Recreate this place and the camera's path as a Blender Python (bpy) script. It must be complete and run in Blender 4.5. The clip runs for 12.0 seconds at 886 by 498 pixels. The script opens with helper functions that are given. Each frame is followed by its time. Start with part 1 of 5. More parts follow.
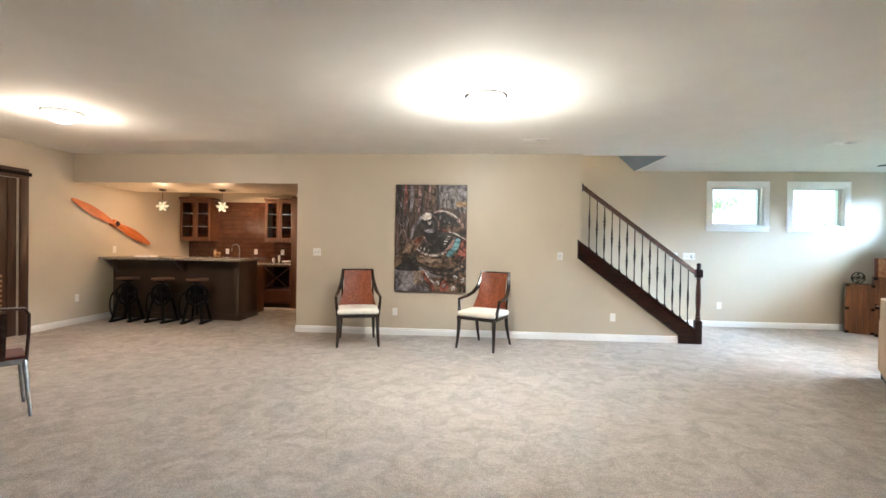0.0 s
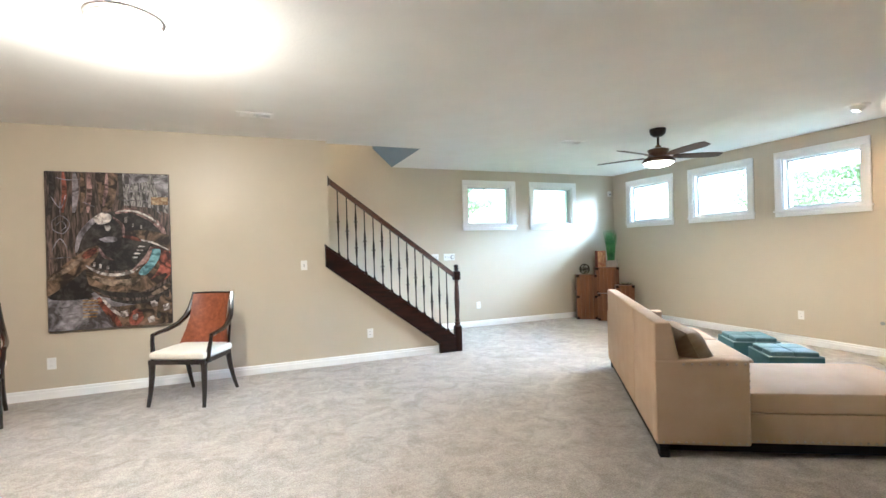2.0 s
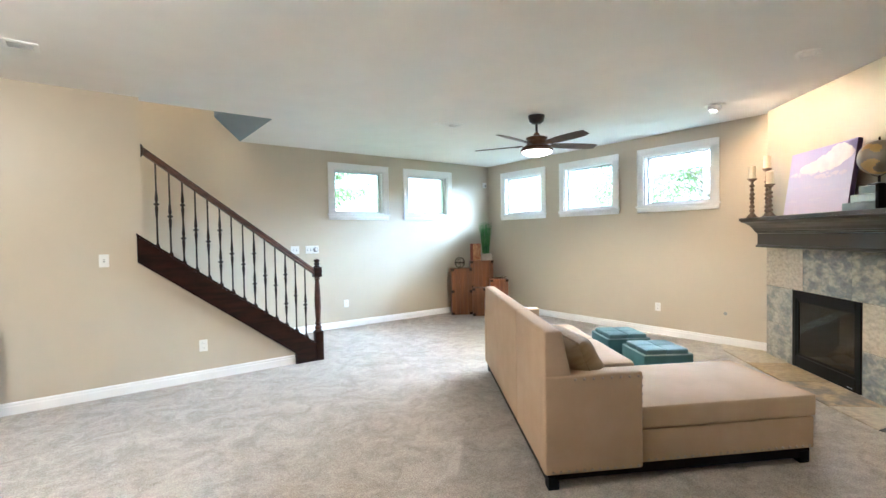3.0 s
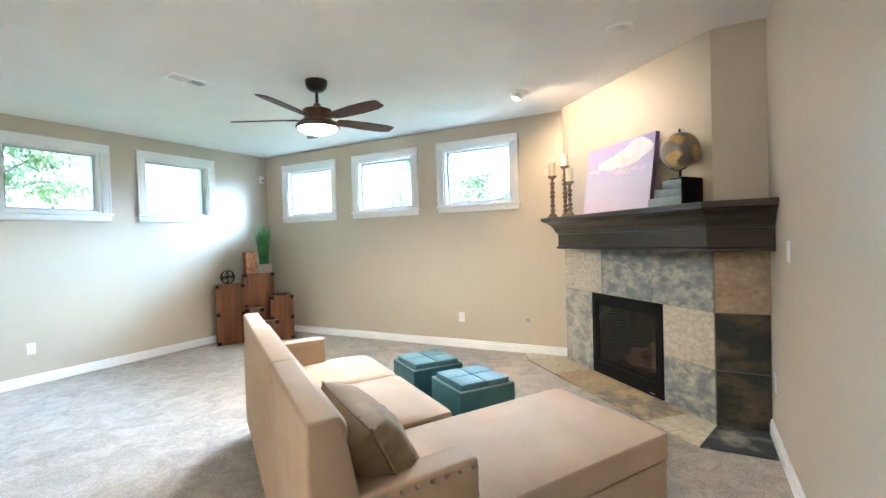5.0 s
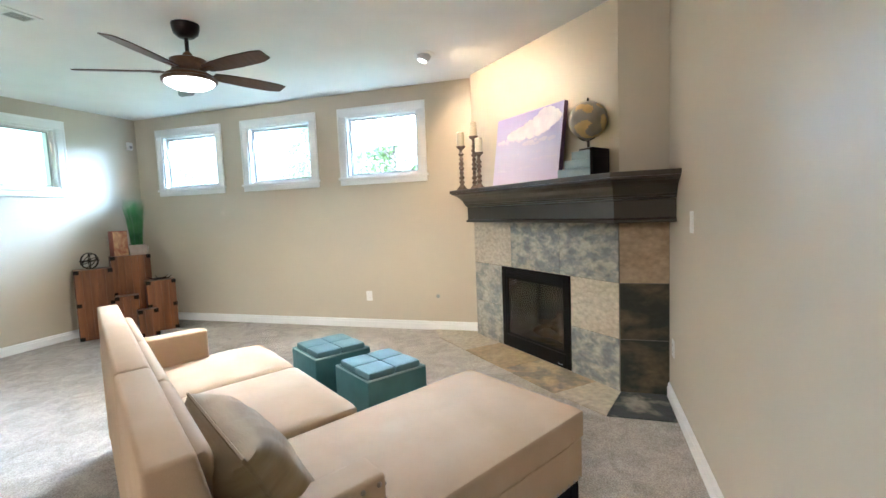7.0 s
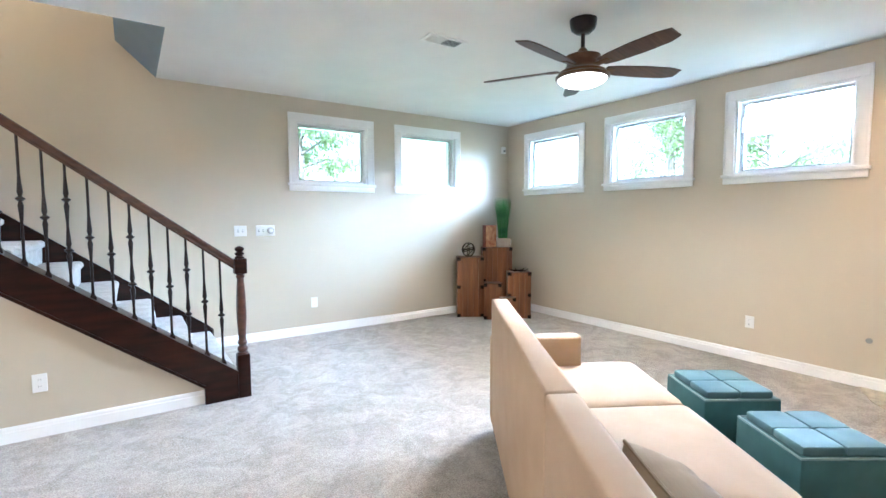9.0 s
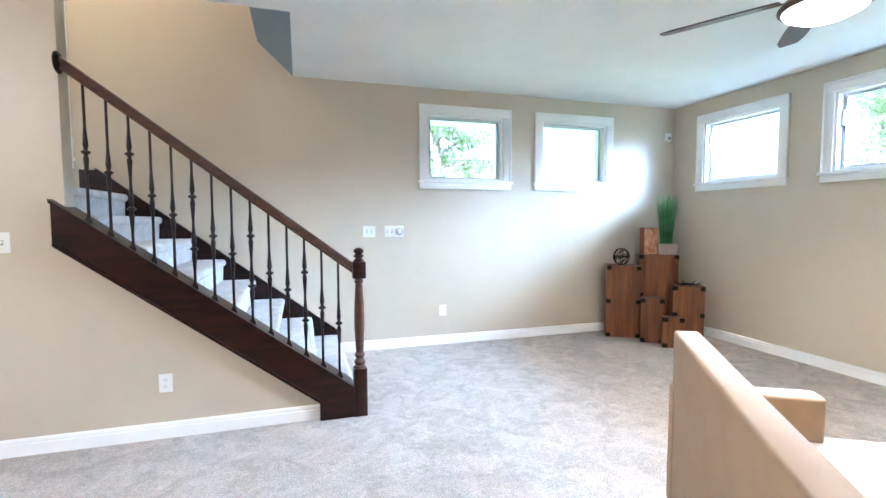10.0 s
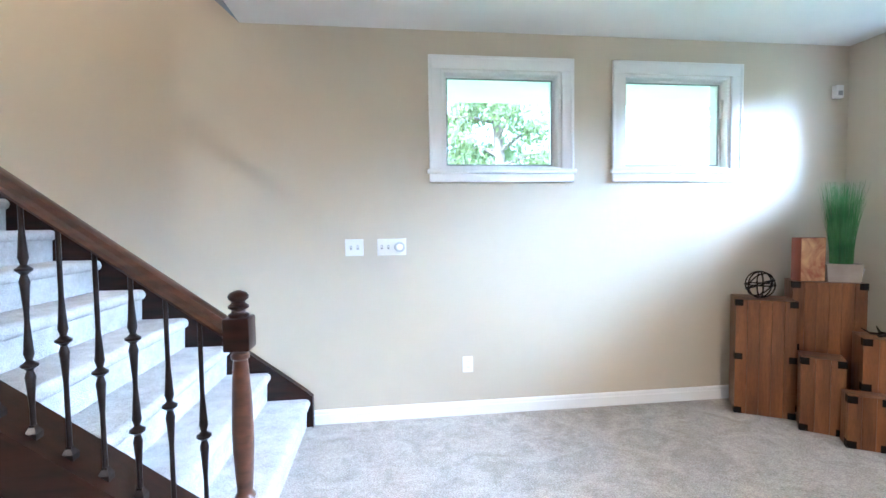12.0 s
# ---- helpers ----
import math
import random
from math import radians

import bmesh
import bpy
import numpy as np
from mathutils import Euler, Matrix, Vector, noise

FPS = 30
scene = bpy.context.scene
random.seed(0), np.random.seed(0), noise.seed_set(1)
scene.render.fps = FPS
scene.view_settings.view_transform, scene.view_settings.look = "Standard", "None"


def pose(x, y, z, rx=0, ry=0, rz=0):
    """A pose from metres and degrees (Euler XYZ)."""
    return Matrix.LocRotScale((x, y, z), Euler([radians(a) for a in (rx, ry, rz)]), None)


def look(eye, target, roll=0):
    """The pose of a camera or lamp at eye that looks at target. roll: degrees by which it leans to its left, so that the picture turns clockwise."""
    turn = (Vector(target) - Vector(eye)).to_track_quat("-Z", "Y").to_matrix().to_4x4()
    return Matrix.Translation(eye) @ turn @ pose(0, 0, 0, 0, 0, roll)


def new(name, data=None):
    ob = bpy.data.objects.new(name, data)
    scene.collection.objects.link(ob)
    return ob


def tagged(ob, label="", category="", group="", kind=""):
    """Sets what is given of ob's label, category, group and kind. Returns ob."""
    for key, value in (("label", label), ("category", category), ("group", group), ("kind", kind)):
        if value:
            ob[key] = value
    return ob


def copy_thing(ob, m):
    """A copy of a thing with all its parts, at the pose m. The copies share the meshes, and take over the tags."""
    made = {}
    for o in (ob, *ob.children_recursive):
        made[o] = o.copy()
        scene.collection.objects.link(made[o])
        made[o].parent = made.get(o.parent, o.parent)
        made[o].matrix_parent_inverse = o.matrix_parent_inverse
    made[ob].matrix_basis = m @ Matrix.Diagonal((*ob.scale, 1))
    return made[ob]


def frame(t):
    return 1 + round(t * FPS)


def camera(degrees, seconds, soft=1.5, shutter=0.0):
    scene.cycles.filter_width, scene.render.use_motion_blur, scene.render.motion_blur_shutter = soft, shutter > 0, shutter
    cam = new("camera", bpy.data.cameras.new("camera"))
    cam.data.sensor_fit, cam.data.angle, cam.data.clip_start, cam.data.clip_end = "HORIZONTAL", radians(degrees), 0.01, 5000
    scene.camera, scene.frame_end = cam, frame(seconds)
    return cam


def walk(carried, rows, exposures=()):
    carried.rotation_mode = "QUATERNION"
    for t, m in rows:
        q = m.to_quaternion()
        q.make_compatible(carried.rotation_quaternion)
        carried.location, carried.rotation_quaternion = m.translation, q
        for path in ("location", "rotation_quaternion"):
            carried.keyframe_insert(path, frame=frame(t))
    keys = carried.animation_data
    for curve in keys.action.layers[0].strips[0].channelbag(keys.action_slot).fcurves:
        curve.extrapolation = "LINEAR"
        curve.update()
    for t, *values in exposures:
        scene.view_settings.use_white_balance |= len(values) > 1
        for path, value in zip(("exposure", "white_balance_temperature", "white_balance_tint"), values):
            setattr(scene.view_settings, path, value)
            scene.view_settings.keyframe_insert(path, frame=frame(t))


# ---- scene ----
cam = camera(87.7, 12.0)
PATH = [
    (0, (-0.121, 0.128, 1.377), (-0.266, 2.123, 1.355), 0.9),
    (0.5, (0.02, 0.412, 1.412), (0.061, 2.411, 1.381), -0.3),
    (1, (0.24, 0.691, 1.436), (0.505, 2.673, 1.388), -0.4),
    (1.5, (0.355, 1.002, 1.405), (0.922, 2.92, 1.375), -0.8),
    (2, (0.607, 1.291, 1.384), (1.349, 3.149, 1.38), -1.6),
    (2.5, (0.816, 1.615, 1.381), (1.754, 3.381, 1.342), -1.1),
    (3, (1.045, 1.9, 1.389), (2.248, 3.497, 1.335), -1.0),
    (3.1, (1.125, 1.948, 1.394), (2.361, 3.519, 1.331), -1.6),
    (5, (2.061, 2.624, 1.351), (3.818, 3.579, 1.308), -1.8),
    (5.5, (2.195, 2.682, 1.351), (4.054, 3.416, 1.281), -2.3),
    (6, (2.28, 2.707, 1.348), (4.19, 3.284, 1.203), -2.1),
    (6.5, (2.314, 2.714, 1.334), (4.24, 3.224, 1.153), -2.6),
    (8.5, (2.329, 2.954, 1.39), (3.753, 4.353, 1.266), -0.1),
    (9, (2.39, 3.236, 1.382), (3.507, 4.889, 1.239), -0.2),
    (9.5, (2.481, 3.518, 1.345), (3.268, 5.353, 1.223), -0.5),
    (10, (2.684, 3.825, 1.349), (3.275, 5.731, 1.222), -0.1),
    (10.5, (2.886, 4.156, 1.357), (3.39, 6.085, 1.207), 0.8),
    (11, (3.11, 4.522, 1.341), (3.579, 6.462, 1.219), -0.3),
    (11.5, (3.351, 4.925, 1.336), (3.73, 6.886, 1.24), -1.3),
    (12, (3.574, 5.316, 1.376), (3.821, 7.298, 1.272), -0.8),
]
walk(cam, [(t, look(eye, target, roll)) for t, eye, target, roll in PATH], [(0.0, 2.86, 4920, 6), (3.2, 2.93, 4800, 6), (5.0, 2.92, 4740, 5), (6.7, 2.86, 4760, 5), (8.5, 2.97, 4700, 8), (12.0, 3.04, 4660, 12)])

# ---- world, sun, lamps ----
world = bpy.data.worlds.new("world")
scene.world = world
world.use_nodes = True
wn = world.node_tree.nodes
sky = wn.new("ShaderNodeTexSky")
sky.sky_type, sky.sun_disc = "NISHITA", False
sky.dust_density, sky.air_density = 3.0, 1.5
sky.sun_elevation, sky.sun_rotation = radians(50), radians(225)
world.node_tree.links.new(sky.outputs[0], wn["Background"].inputs[0])
wn["Background"].inputs[1].default_value = 0.15
sun = new("sun", bpy.data.lights.new("sun", "SUN"))
sun.data.energy, sun.data.angle, sun.data.color = 5.0, radians(3), (1, 0.95, 0.88)
sun.matrix_world = look((-30, -30, 50), (0, 0, 0))

CEIL, NY, EX, SY, MY, WX = 2.72, 8.555, 7.187, 2.185, 7.0, -6.5
DAY = (0.84, 0.95, 1.0)
WARM = (1.0, 0.78, 0.54)
GOLD = (1.0, 0.54, 0.23)


def lamp(kind, m, watts, color, size=0.1, size_y=None, angle=None):
    ob = new("lamp", bpy.data.lights.new("lamp", kind))
    ob.data.energy, ob.data.color = watts, color
    if kind == "AREA":
        ob.data.size = size
        if size_y:
            ob.data.shape, ob.data.size_y = "RECTANGLE", size_y
    elif kind == "SPOT":
        ob.data.spot_size, ob.data.spot_blend, ob.data.shadow_soft_size = radians(angle), 0.6, size
    else:
        ob.data.shadow_soft_size = size
    ob.matrix_world = m
    return ob


LIGHTS = ((-0.06, 4.35), (-4.55, 4.75))
for (lx, ly), watts, tint in zip(LIGHTS, (31, 13), (WARM, (1.0, 0.69, 0.42))):
    lamp("POINT", pose(lx, ly, CEIL - 0.145), watts * 0.12, tint, 0.025)
    lamp("POINT", pose(lx, ly, CEIL - 0.235), watts * 0.50, tint, 0.11)
    lamp("AREA", pose(lx, ly, CEIL - 0.13), watts * 0.17, tint, 0.28)
lamp("SPOT", pose(5.02, 5.40, 2.24), 44, (1.0, 0.74, 0.48), 0.14, angle=165)
lamp("SPOT", look((6.30, 4.07, 2.66), (6.62, 3.5, 1.9)), 19, (1.0, 0.60, 0.29), 0.07, angle=150)
lamp("POINT", pose(-5.70, 7.95, 1.80), 3.5, GOLD, 0.05)
lamp("POINT", pose(-4.60, 7.95, 1.80), 3.5, GOLD, 0.05)
lamp("SPOT", look((-4.9, 9.0, 2.72), (-4.9, 9.4, 0)), 40, GOLD, 0.06, angle=130)
# daylight of the sky in the window openings
WIN_N = ((3.89, 4.94), (5.235, 6.27))
WIN_E = ((7.12, 8.19), (5.745, 6.82), (4.385, 5.455))
for x0, x1 in WIN_N:
    lamp("AREA", look(((x0 + x1) / 2, NY + 2.4, 4.35), ((x0 + x1) / 2, NY, 2.1)), 215, DAY, 3.0, 1.5)
lamp("AREA", look((EX + 6.0, 4.6, 4.6), (EX, 4.6, 2.1)), 1000, DAY, 9.5, 3.2)
lamp("AREA", look((0.35, NY + 2.2, 5.0), (0.45, NY, 2.6)), 500, DAY, 2.0, 1.6)
# unseen warm lamp added upstairs to light the stairwell, not daylight
lamp("POINT", pose(0.9, 7.8, 4.3), 8, (1.0, 0.70, 0.42), 0.32)

# ---- materials ----


def mat(name, c1, c2=None, scale=8.0, rough=0.6, metal=0.0, bump=0.0, bscale=60.0, stretch=(1, 1, 1), fine=0.0, emit=None, coat=0.0, spec=0.5, vary=0.0, bdist=0.002, distort=0.0, mid=0.0):
    m = bpy.data.materials.new(name)
    m.use_nodes = True
    t = m.node_tree
    n, l = t.nodes, t.links
    b = n["Principled BSDF"]
    b.inputs["Base Color"].default_value = (*c1, 1)
    b.inputs["Roughness"].default_value = rough
    b.inputs["Metallic"].default_value = metal
    b.inputs["Coat Weight"].default_value = coat
    b.inputs["Coat Roughness"].default_value = 0.15
    b.inputs["Specular IOR Level"].default_value = spec
    tc, mp = n.new("ShaderNodeTexCoord"), n.new("ShaderNodeMapping")
    l.new(tc.outputs["Object"], mp.inputs[0])
    mp.inputs["Scale"].default_value = stretch
    vec = mp.outputs[0]
    if vary:
        info, vm = n.new("ShaderNodeObjectInfo"), n.new("ShaderNodeVectorMath")
        vm.operation = "MULTIPLY_ADD"
        l.new(info.outputs["Random"], vm.inputs[0])
        vm.inputs[1].default_value = (37, 51, 23)
        l.new(vec, vm.inputs[2])
        vec = vm.outputs[0]
    col = None
    if c2:
        a, r = n.new("ShaderNodeTexNoise"), n.new("ShaderNodeValToRGB")
        a.inputs["Scale"].default_value, a.inputs["Detail"].default_value = scale, 6
        a.inputs["Distortion"].default_value = distort
        r.color_ramp.elements[0].position, r.color_ramp.elements[1].position = 0.32, 0.68
        r.color_ramp.elements[0].color, r.color_ramp.elements[1].color = (*c1, 1), (*c2, 1)
        l.new(vec, a.inputs["Vector"])
        l.new(a.outputs[0], r.inputs[0])
        col = r.outputs[0]
    if fine:
        f, x = n.new("ShaderNodeTexNoise"), n.new("ShaderNodeMix")
        f.inputs["Scale"].default_value, f.inputs["Detail"].default_value = bscale, 3
        l.new(vec, f.inputs["Vector"])
        x.data_type, x.blend_type = "RGBA", "OVERLAY"
        x.inputs[0].default_value = fine
        if col:
            l.new(col, x.inputs[6])
        else:
            x.inputs[6].default_value = (*c1, 1)
        l.new(f.outputs[0], x.inputs[7])
        col = x.outputs[2]
    if mid:
        f2, x2 = n.new("ShaderNodeTexNoise"), n.new("ShaderNodeMix")
        f2.inputs["Scale"].default_value, f2.inputs["Detail"].default_value = 34, 4
        l.new(vec, f2.inputs["Vector"])
        x2.data_type, x2.blend_type = "RGBA", "OVERLAY"
        x2.inputs[0].default_value = mid
        l.new(col, x2.inputs[6])
        l.new(f2.outputs[0], x2.inputs[7])
        col = x2.outputs[2]
    if vary:
        info2, mr, hs = n.new("ShaderNodeObjectInfo"), n.new("ShaderNodeMapRange"), n.new("ShaderNodeHueSaturation")
        l.new(info2.outputs["Random"], mr.inputs[0])
        mr.inputs[3].default_value, mr.inputs[4].default_value = 1 - vary, 1 + vary
        l.new(mr.outputs[0], hs.inputs["Value"])
        if col:
            l.new(col, hs.inputs["Color"])
        else:
            hs.inputs["Color"].default_value = (*c1, 1)
        col = hs.outputs[0]
    if col:
        l.new(col, b.inputs["Base Color"])
    if bump:
        g, u = n.new("ShaderNodeTexNoise"), n.new("ShaderNodeBump")
        g.inputs["Scale"].default_value, g.inputs["Detail"].default_value = bscale, 4
        u.inputs["Strength"].default_value, u.inputs["Distance"].default_value = bump, bdist
        l.new(vec, g.inputs["Vector"])
        l.new(g.outputs[0], u.inputs["Height"])
        l.new(u.outputs[0], b.inputs["Normal"])
    if emit:
        b.inputs["Emission Color"].default_value = (*emit[0], 1)
        b.inputs["Emission Strength"].default_value = emit[1]
    return m


def glass(name, rough=0.0, tint=(1, 1, 1)):
    m = mat(name, tint, rough=rough)
    m.node_tree.nodes["Principled BSDF"].inputs["Transmission Weight"].default_value = 1
    m.node_tree.nodes["Principled BSDF"].inputs["IOR"].default_value = 1.05
    return m


M_WALL = mat("wall paint", (0.53, 0.465, 0.352), (0.55, 0.483, 0.368), 1.2, rough=0.42, bump=0.25, bscale=260, bdist=0.0006)
M_CEIL = mat("ceiling paint", (0.79, 0.775, 0.74), (0.82, 0.805, 0.77), 3, rough=0.85, bump=0.5, bscale=45, bdist=0.003)
M_TRIM = mat("white trim paint", (0.86, 0.85, 0.83), (0.82, 0.81, 0.79), 3, rough=0.35)
M_CARPET = mat("carpet", (0.405, 0.362, 0.312), (0.55, 0.50, 0.44), 5.5, rough=1.0, bump=1.0, bscale=120, fine=0.75, bdist=0.014, distort=1.2, spec=0.1, mid=0.3)
M_STAIRCARPET = mat("stair carpet", (0.49, 0.475, 0.45), (0.61, 0.595, 0.57), 9, rough=1.0, bump=1.0, bscale=180, fine=0.6, mid=0.2, bdist=0.008, spec=0.1)
M_WOOD = mat("dark stained wood", (0.007, 0.0025, 0.0015), (0.026, 0.007, 0.0035), 4, rough=0.34, bump=0.15, bscale=40, stretch=(1, 6, 6), coat=0.15, spec=0.25)
M_RAIL = mat("red brown rail varnish", (0.032, 0.010, 0.0045), (0.085, 0.027, 0.011), 4, rough=0.28, stretch=(1, 7, 7), coat=1.0)
M_IRON = mat("bronze iron", (0.014, 0.010, 0.009), (0.026, 0.017, 0.014), 30, rough=0.32, metal=0.5)
M_GLASS = glass("glass")
M_SASH = mat("grey sash", (0.30, 0.31, 0.30), rough=0.4)
M_PLATE = mat("white plastic", (0.80, 0.79, 0.76), rough=0.35)
M_SLOT = mat("dark slot", (0.05, 0.05, 0.05), rough=0.6)
M_SOFA = mat("cream upholstery", (0.45, 0.328, 0.212), (0.49, 0.362, 0.242), 5, rough=0.85, bump=0.35, bscale=500, fine=0.12, bdist=0.001, spec=0.2)
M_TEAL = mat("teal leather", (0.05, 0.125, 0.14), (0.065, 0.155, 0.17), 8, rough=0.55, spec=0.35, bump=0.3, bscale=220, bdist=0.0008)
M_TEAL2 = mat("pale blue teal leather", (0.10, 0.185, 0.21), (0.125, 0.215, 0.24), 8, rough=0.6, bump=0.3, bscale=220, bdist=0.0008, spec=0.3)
M_PILLOW = mat("striped silk", (0.28, 0.205, 0.125), (0.40, 0.31, 0.20), 5, rough=0.8, bump=0.3, bscale=120, stretch=(0.3, 5, 1), spec=0.15)
M_CRATE = mat("reclaimed wood", (0.085, 0.028, 0.008), (0.20, 0.076, 0.022), 2.6, rough=0.42, bump=0.2, bscale=45, stretch=(5, 5, 0.6), vary=0.2, fine=0.4, distort=0.5)
M_BLACK = mat("black metal", (0.005, 0.005, 0.005), rough=0.55, spec=0.12)
M_MANTEL = mat("dark brown mantel paint", (0.032, 0.025, 0.017), (0.044, 0.034, 0.023), 3, rough=0.28, bump=0.1, bscale=90)
M_FIREGLASS = glass("smoked fire glass", tint=(0.45, 0.43, 0.40))
M_FIREGLASS.node_tree.nodes["Principled BSDF"].inputs["IOR"].default_value = 1.35
M_BRICK = mat("firebox brick", (0.012, 0.010, 0.008), rough=0.9)

# ---- mesh helpers ----


def finish(name, bm, material=None, smooth=False):
    me = bpy.data.meshes.new(name)
    bmesh.ops.recalc_face_normals(bm, faces=bm.faces)
    bm.to_mesh(me)
    bm.free()
    if material:
        me.materials.append(material)
    if smooth:
        for p in me.polygons:
            p.use_smooth = True
        me.set_sharp_from_angle(angle=radians(38))
    return me


def thing(name, label, category, m=None, group=""):
    ob = tagged(new(name), label, category, group)
    ob.empty_display_size = 0.1
    if m is not None:
        ob.matrix_basis = m
    return ob


def part(name, bm, material, parent, label="", smooth=True):
    ob = new(name, finish(name, bm, material, smooth))
    ob.parent = parent
    return tagged(ob, label)


def solid(name, bm, material, label="", category="", kind="", smooth=True, m=None):
    ob = new(name, finish(name, bm, material, smooth))
    if m is not None:
        ob.matrix_basis = m
    return tagged(ob, label, category, kind=kind)


def box(bm, x0, x1, y0, y1, z0, z1, bevel=0.0, seg=2, m=None):
    t = Matrix.Translation(((x0 + x1) / 2, (y0 + y1) / 2, (z0 + z1) / 2)) @ Matrix.Diagonal((x1 - x0, y1 - y0, z1 - z0, 1))
    v = bmesh.ops.create_cube(bm, size=1, matrix=(m @ t) if m is not None else t)["verts"]
    if bevel:
        edges = list({e for a in v for e in a.link_edges})
        bmesh.ops.bevel(bm, geom=edges, offset=bevel, segments=seg, profile=0.5, affect="EDGES")
    return bm


def Box(*a, **k):
    return box(bmesh.new(), *a, **k)


def lathe(bm, profile, seg=16, m=None):
    rings = []
    for r, z in profile:
        rings.append([bm.verts.new(((m or Matrix()) @ Vector((r * math.cos(2 * math.pi * i / seg), r * math.sin(2 * math.pi * i / seg), z)))) for i in range(seg)])
    for a, b in zip(rings, rings[1:]):
        for i in range(seg):
            bm.faces.new((a[i], a[(i + 1) % seg], b[(i + 1) % seg], b[i]))
    bm.faces.new(list(reversed(rings[0])))
    bm.faces.new(rings[-1])
    return bm


def Lathe(*a, **k):
    return lathe(bmesh.new(), *a, **k)


def tube(bm, pts, radius, seg=8, closed=False, flat=1.0):
    pts = [Vector(p) for p in pts]
    n = len(pts)
    rings = []
    side = None
    for i, p in enumerate(pts):
        a = pts[(i - 1) % n] if (closed or i) else p
        b = pts[(i + 1) % n] if (closed or i < n - 1) else p
        d = (b - a).normalized()
        if side is None:
            side = d.orthogonal().normalized()
        side = (side - d * side.dot(d)).normalized()
        up = d.cross(side)
        r = radius[i] if isinstance(radius, (list, tuple)) else radius
        rings.append([bm.verts.new(p + side * math.cos(2 * math.pi * k / seg) * r + up * math.sin(2 * math.pi * k / seg) * r * flat) for k in range(seg)])
    pairs = list(zip(rings, rings[1:])) + ([(rings[-1], rings[0])] if closed else [])
    for a, b in pairs:
        for k in range(seg):
            bm.faces.new((a[k], a[(k + 1) % seg], b[(k + 1) % seg], b[k]))
    if not closed:
        bm.faces.new(list(reversed(rings[0])))
        bm.faces.new(rings[-1])
    return bm


def Tube(*a, **k):
    return tube(bmesh.new(), *a, **k)


def prism(bm, outline, axis, a, b):
    """An outline of (u, v), pulled along the axis from a to b. u and v are the other two axes in order."""
    def at(u, v, w):
        return {"x": (w, u, v), "y": (u, w, v), "z": (u, v, w)}[axis]
    lo, hi = [bm.verts.new(at(u, v, a)) for u, v in outline], [bm.verts.new(at(u, v, b)) for u, v in outline]
    bm.faces.new(lo)
    bm.faces.new(list(reversed(hi)))
    for i in range(len(lo)):
        j = (i + 1) % len(lo)
        bm.faces.new((lo[i], lo[j], hi[j], hi[i]))
    return bm


def Prism(*a):
    return prism(bmesh.new(), *a)


def pad(bm, x0, x1, y0, y1, z0, z1, power=5.0, cut=14, m=None, puff=0.0):
    """A stuffed block: a cube pulled towards a rounded one, its top a little raised."""
    v = bmesh.ops.create_cube(bm, size=2)["verts"]
    bmesh.ops.subdivide_edges(bm, edges=list({e for a in v for e in a.link_edges}), cuts=cut, use_grid_fill=True)
    hx, hy, hz = (x1 - x0) / 2, (y1 - y0) / 2, (z1 - z0) / 2
    least = min(hx, hy, hz)
    for a in bm.verts:
        if a.tag:
            continue
        c = a.co.copy()
        p = Vector((c.x * hx, c.y * hy, c.z * hz))
        r = least * 2 / power
        inner = Vector([max(-h + r, min(h - r, q)) for h, q in zip((hx, hy, hz), p)])
        d = p - inner
        if d.length > 1e-9:
            p = inner + d.normalized() * min(r, d.length if max(abs(d.x), abs(d.y), abs(d.z)) < r * 0.999 else r)
        if puff:
            p.z += (1 if c.z > 0 else -0.3) * puff * (1 - c.x**2) * (1 - c.y**2) * abs(c.z)
        p += Vector(((x0 + x1) / 2, (y0 + y1) / 2, (z0 + z1) / 2))
        a.co = m @ p if m is not None else p
        a.tag = True
    return bm


def Pad(*a, **k):
    return pad(bmesh.new(), *a, **k)


def holed(us, vs, holes, depth, m):
    """A slab over the grid lines us and vs less the cells in holes (u0, u1, v0, v1), depth thick, at m (u to x, v to z, depth to +y)."""
    us = sorted({*us, *(h[0] for h in holes), *(h[1] for h in holes)})
    vs = sorted({*vs, *(h[2] for h in holes), *(h[3] for h in holes)})
    bm = bmesh.new()
    for u0, u1 in zip(us, us[1:]):
        for v0, v1 in zip(vs, vs[1:]):
            cu, cv = (u0 + u1) / 2, (v0 + v1) / 2
            if any(h[0] < cu < h[1] and h[2] < cv < h[3] for h in holes):
                continue
            bm.faces.new([bm.verts.new((u, 0, v)) for u, v in ((u0, v0), (u1, v0), (u1, v1), (u0, v1))])
    bmesh.ops.remove_doubles(bm, verts=bm.verts, dist=1e-5)
    g = bmesh.ops.extrude_face_region(bm, geom=list(bm.faces))
    bmesh.ops.translate(bm, verts=[e for e in g["geom"] if isinstance(e, bmesh.types.BMVert)], vec=(0, depth, 0))
    bm.transform(m)
    return bm


# ---- structure ----
def setting(name, bm, material, label, smooth=False):
    return solid(name, bm, material, label, "", "structure", smooth)


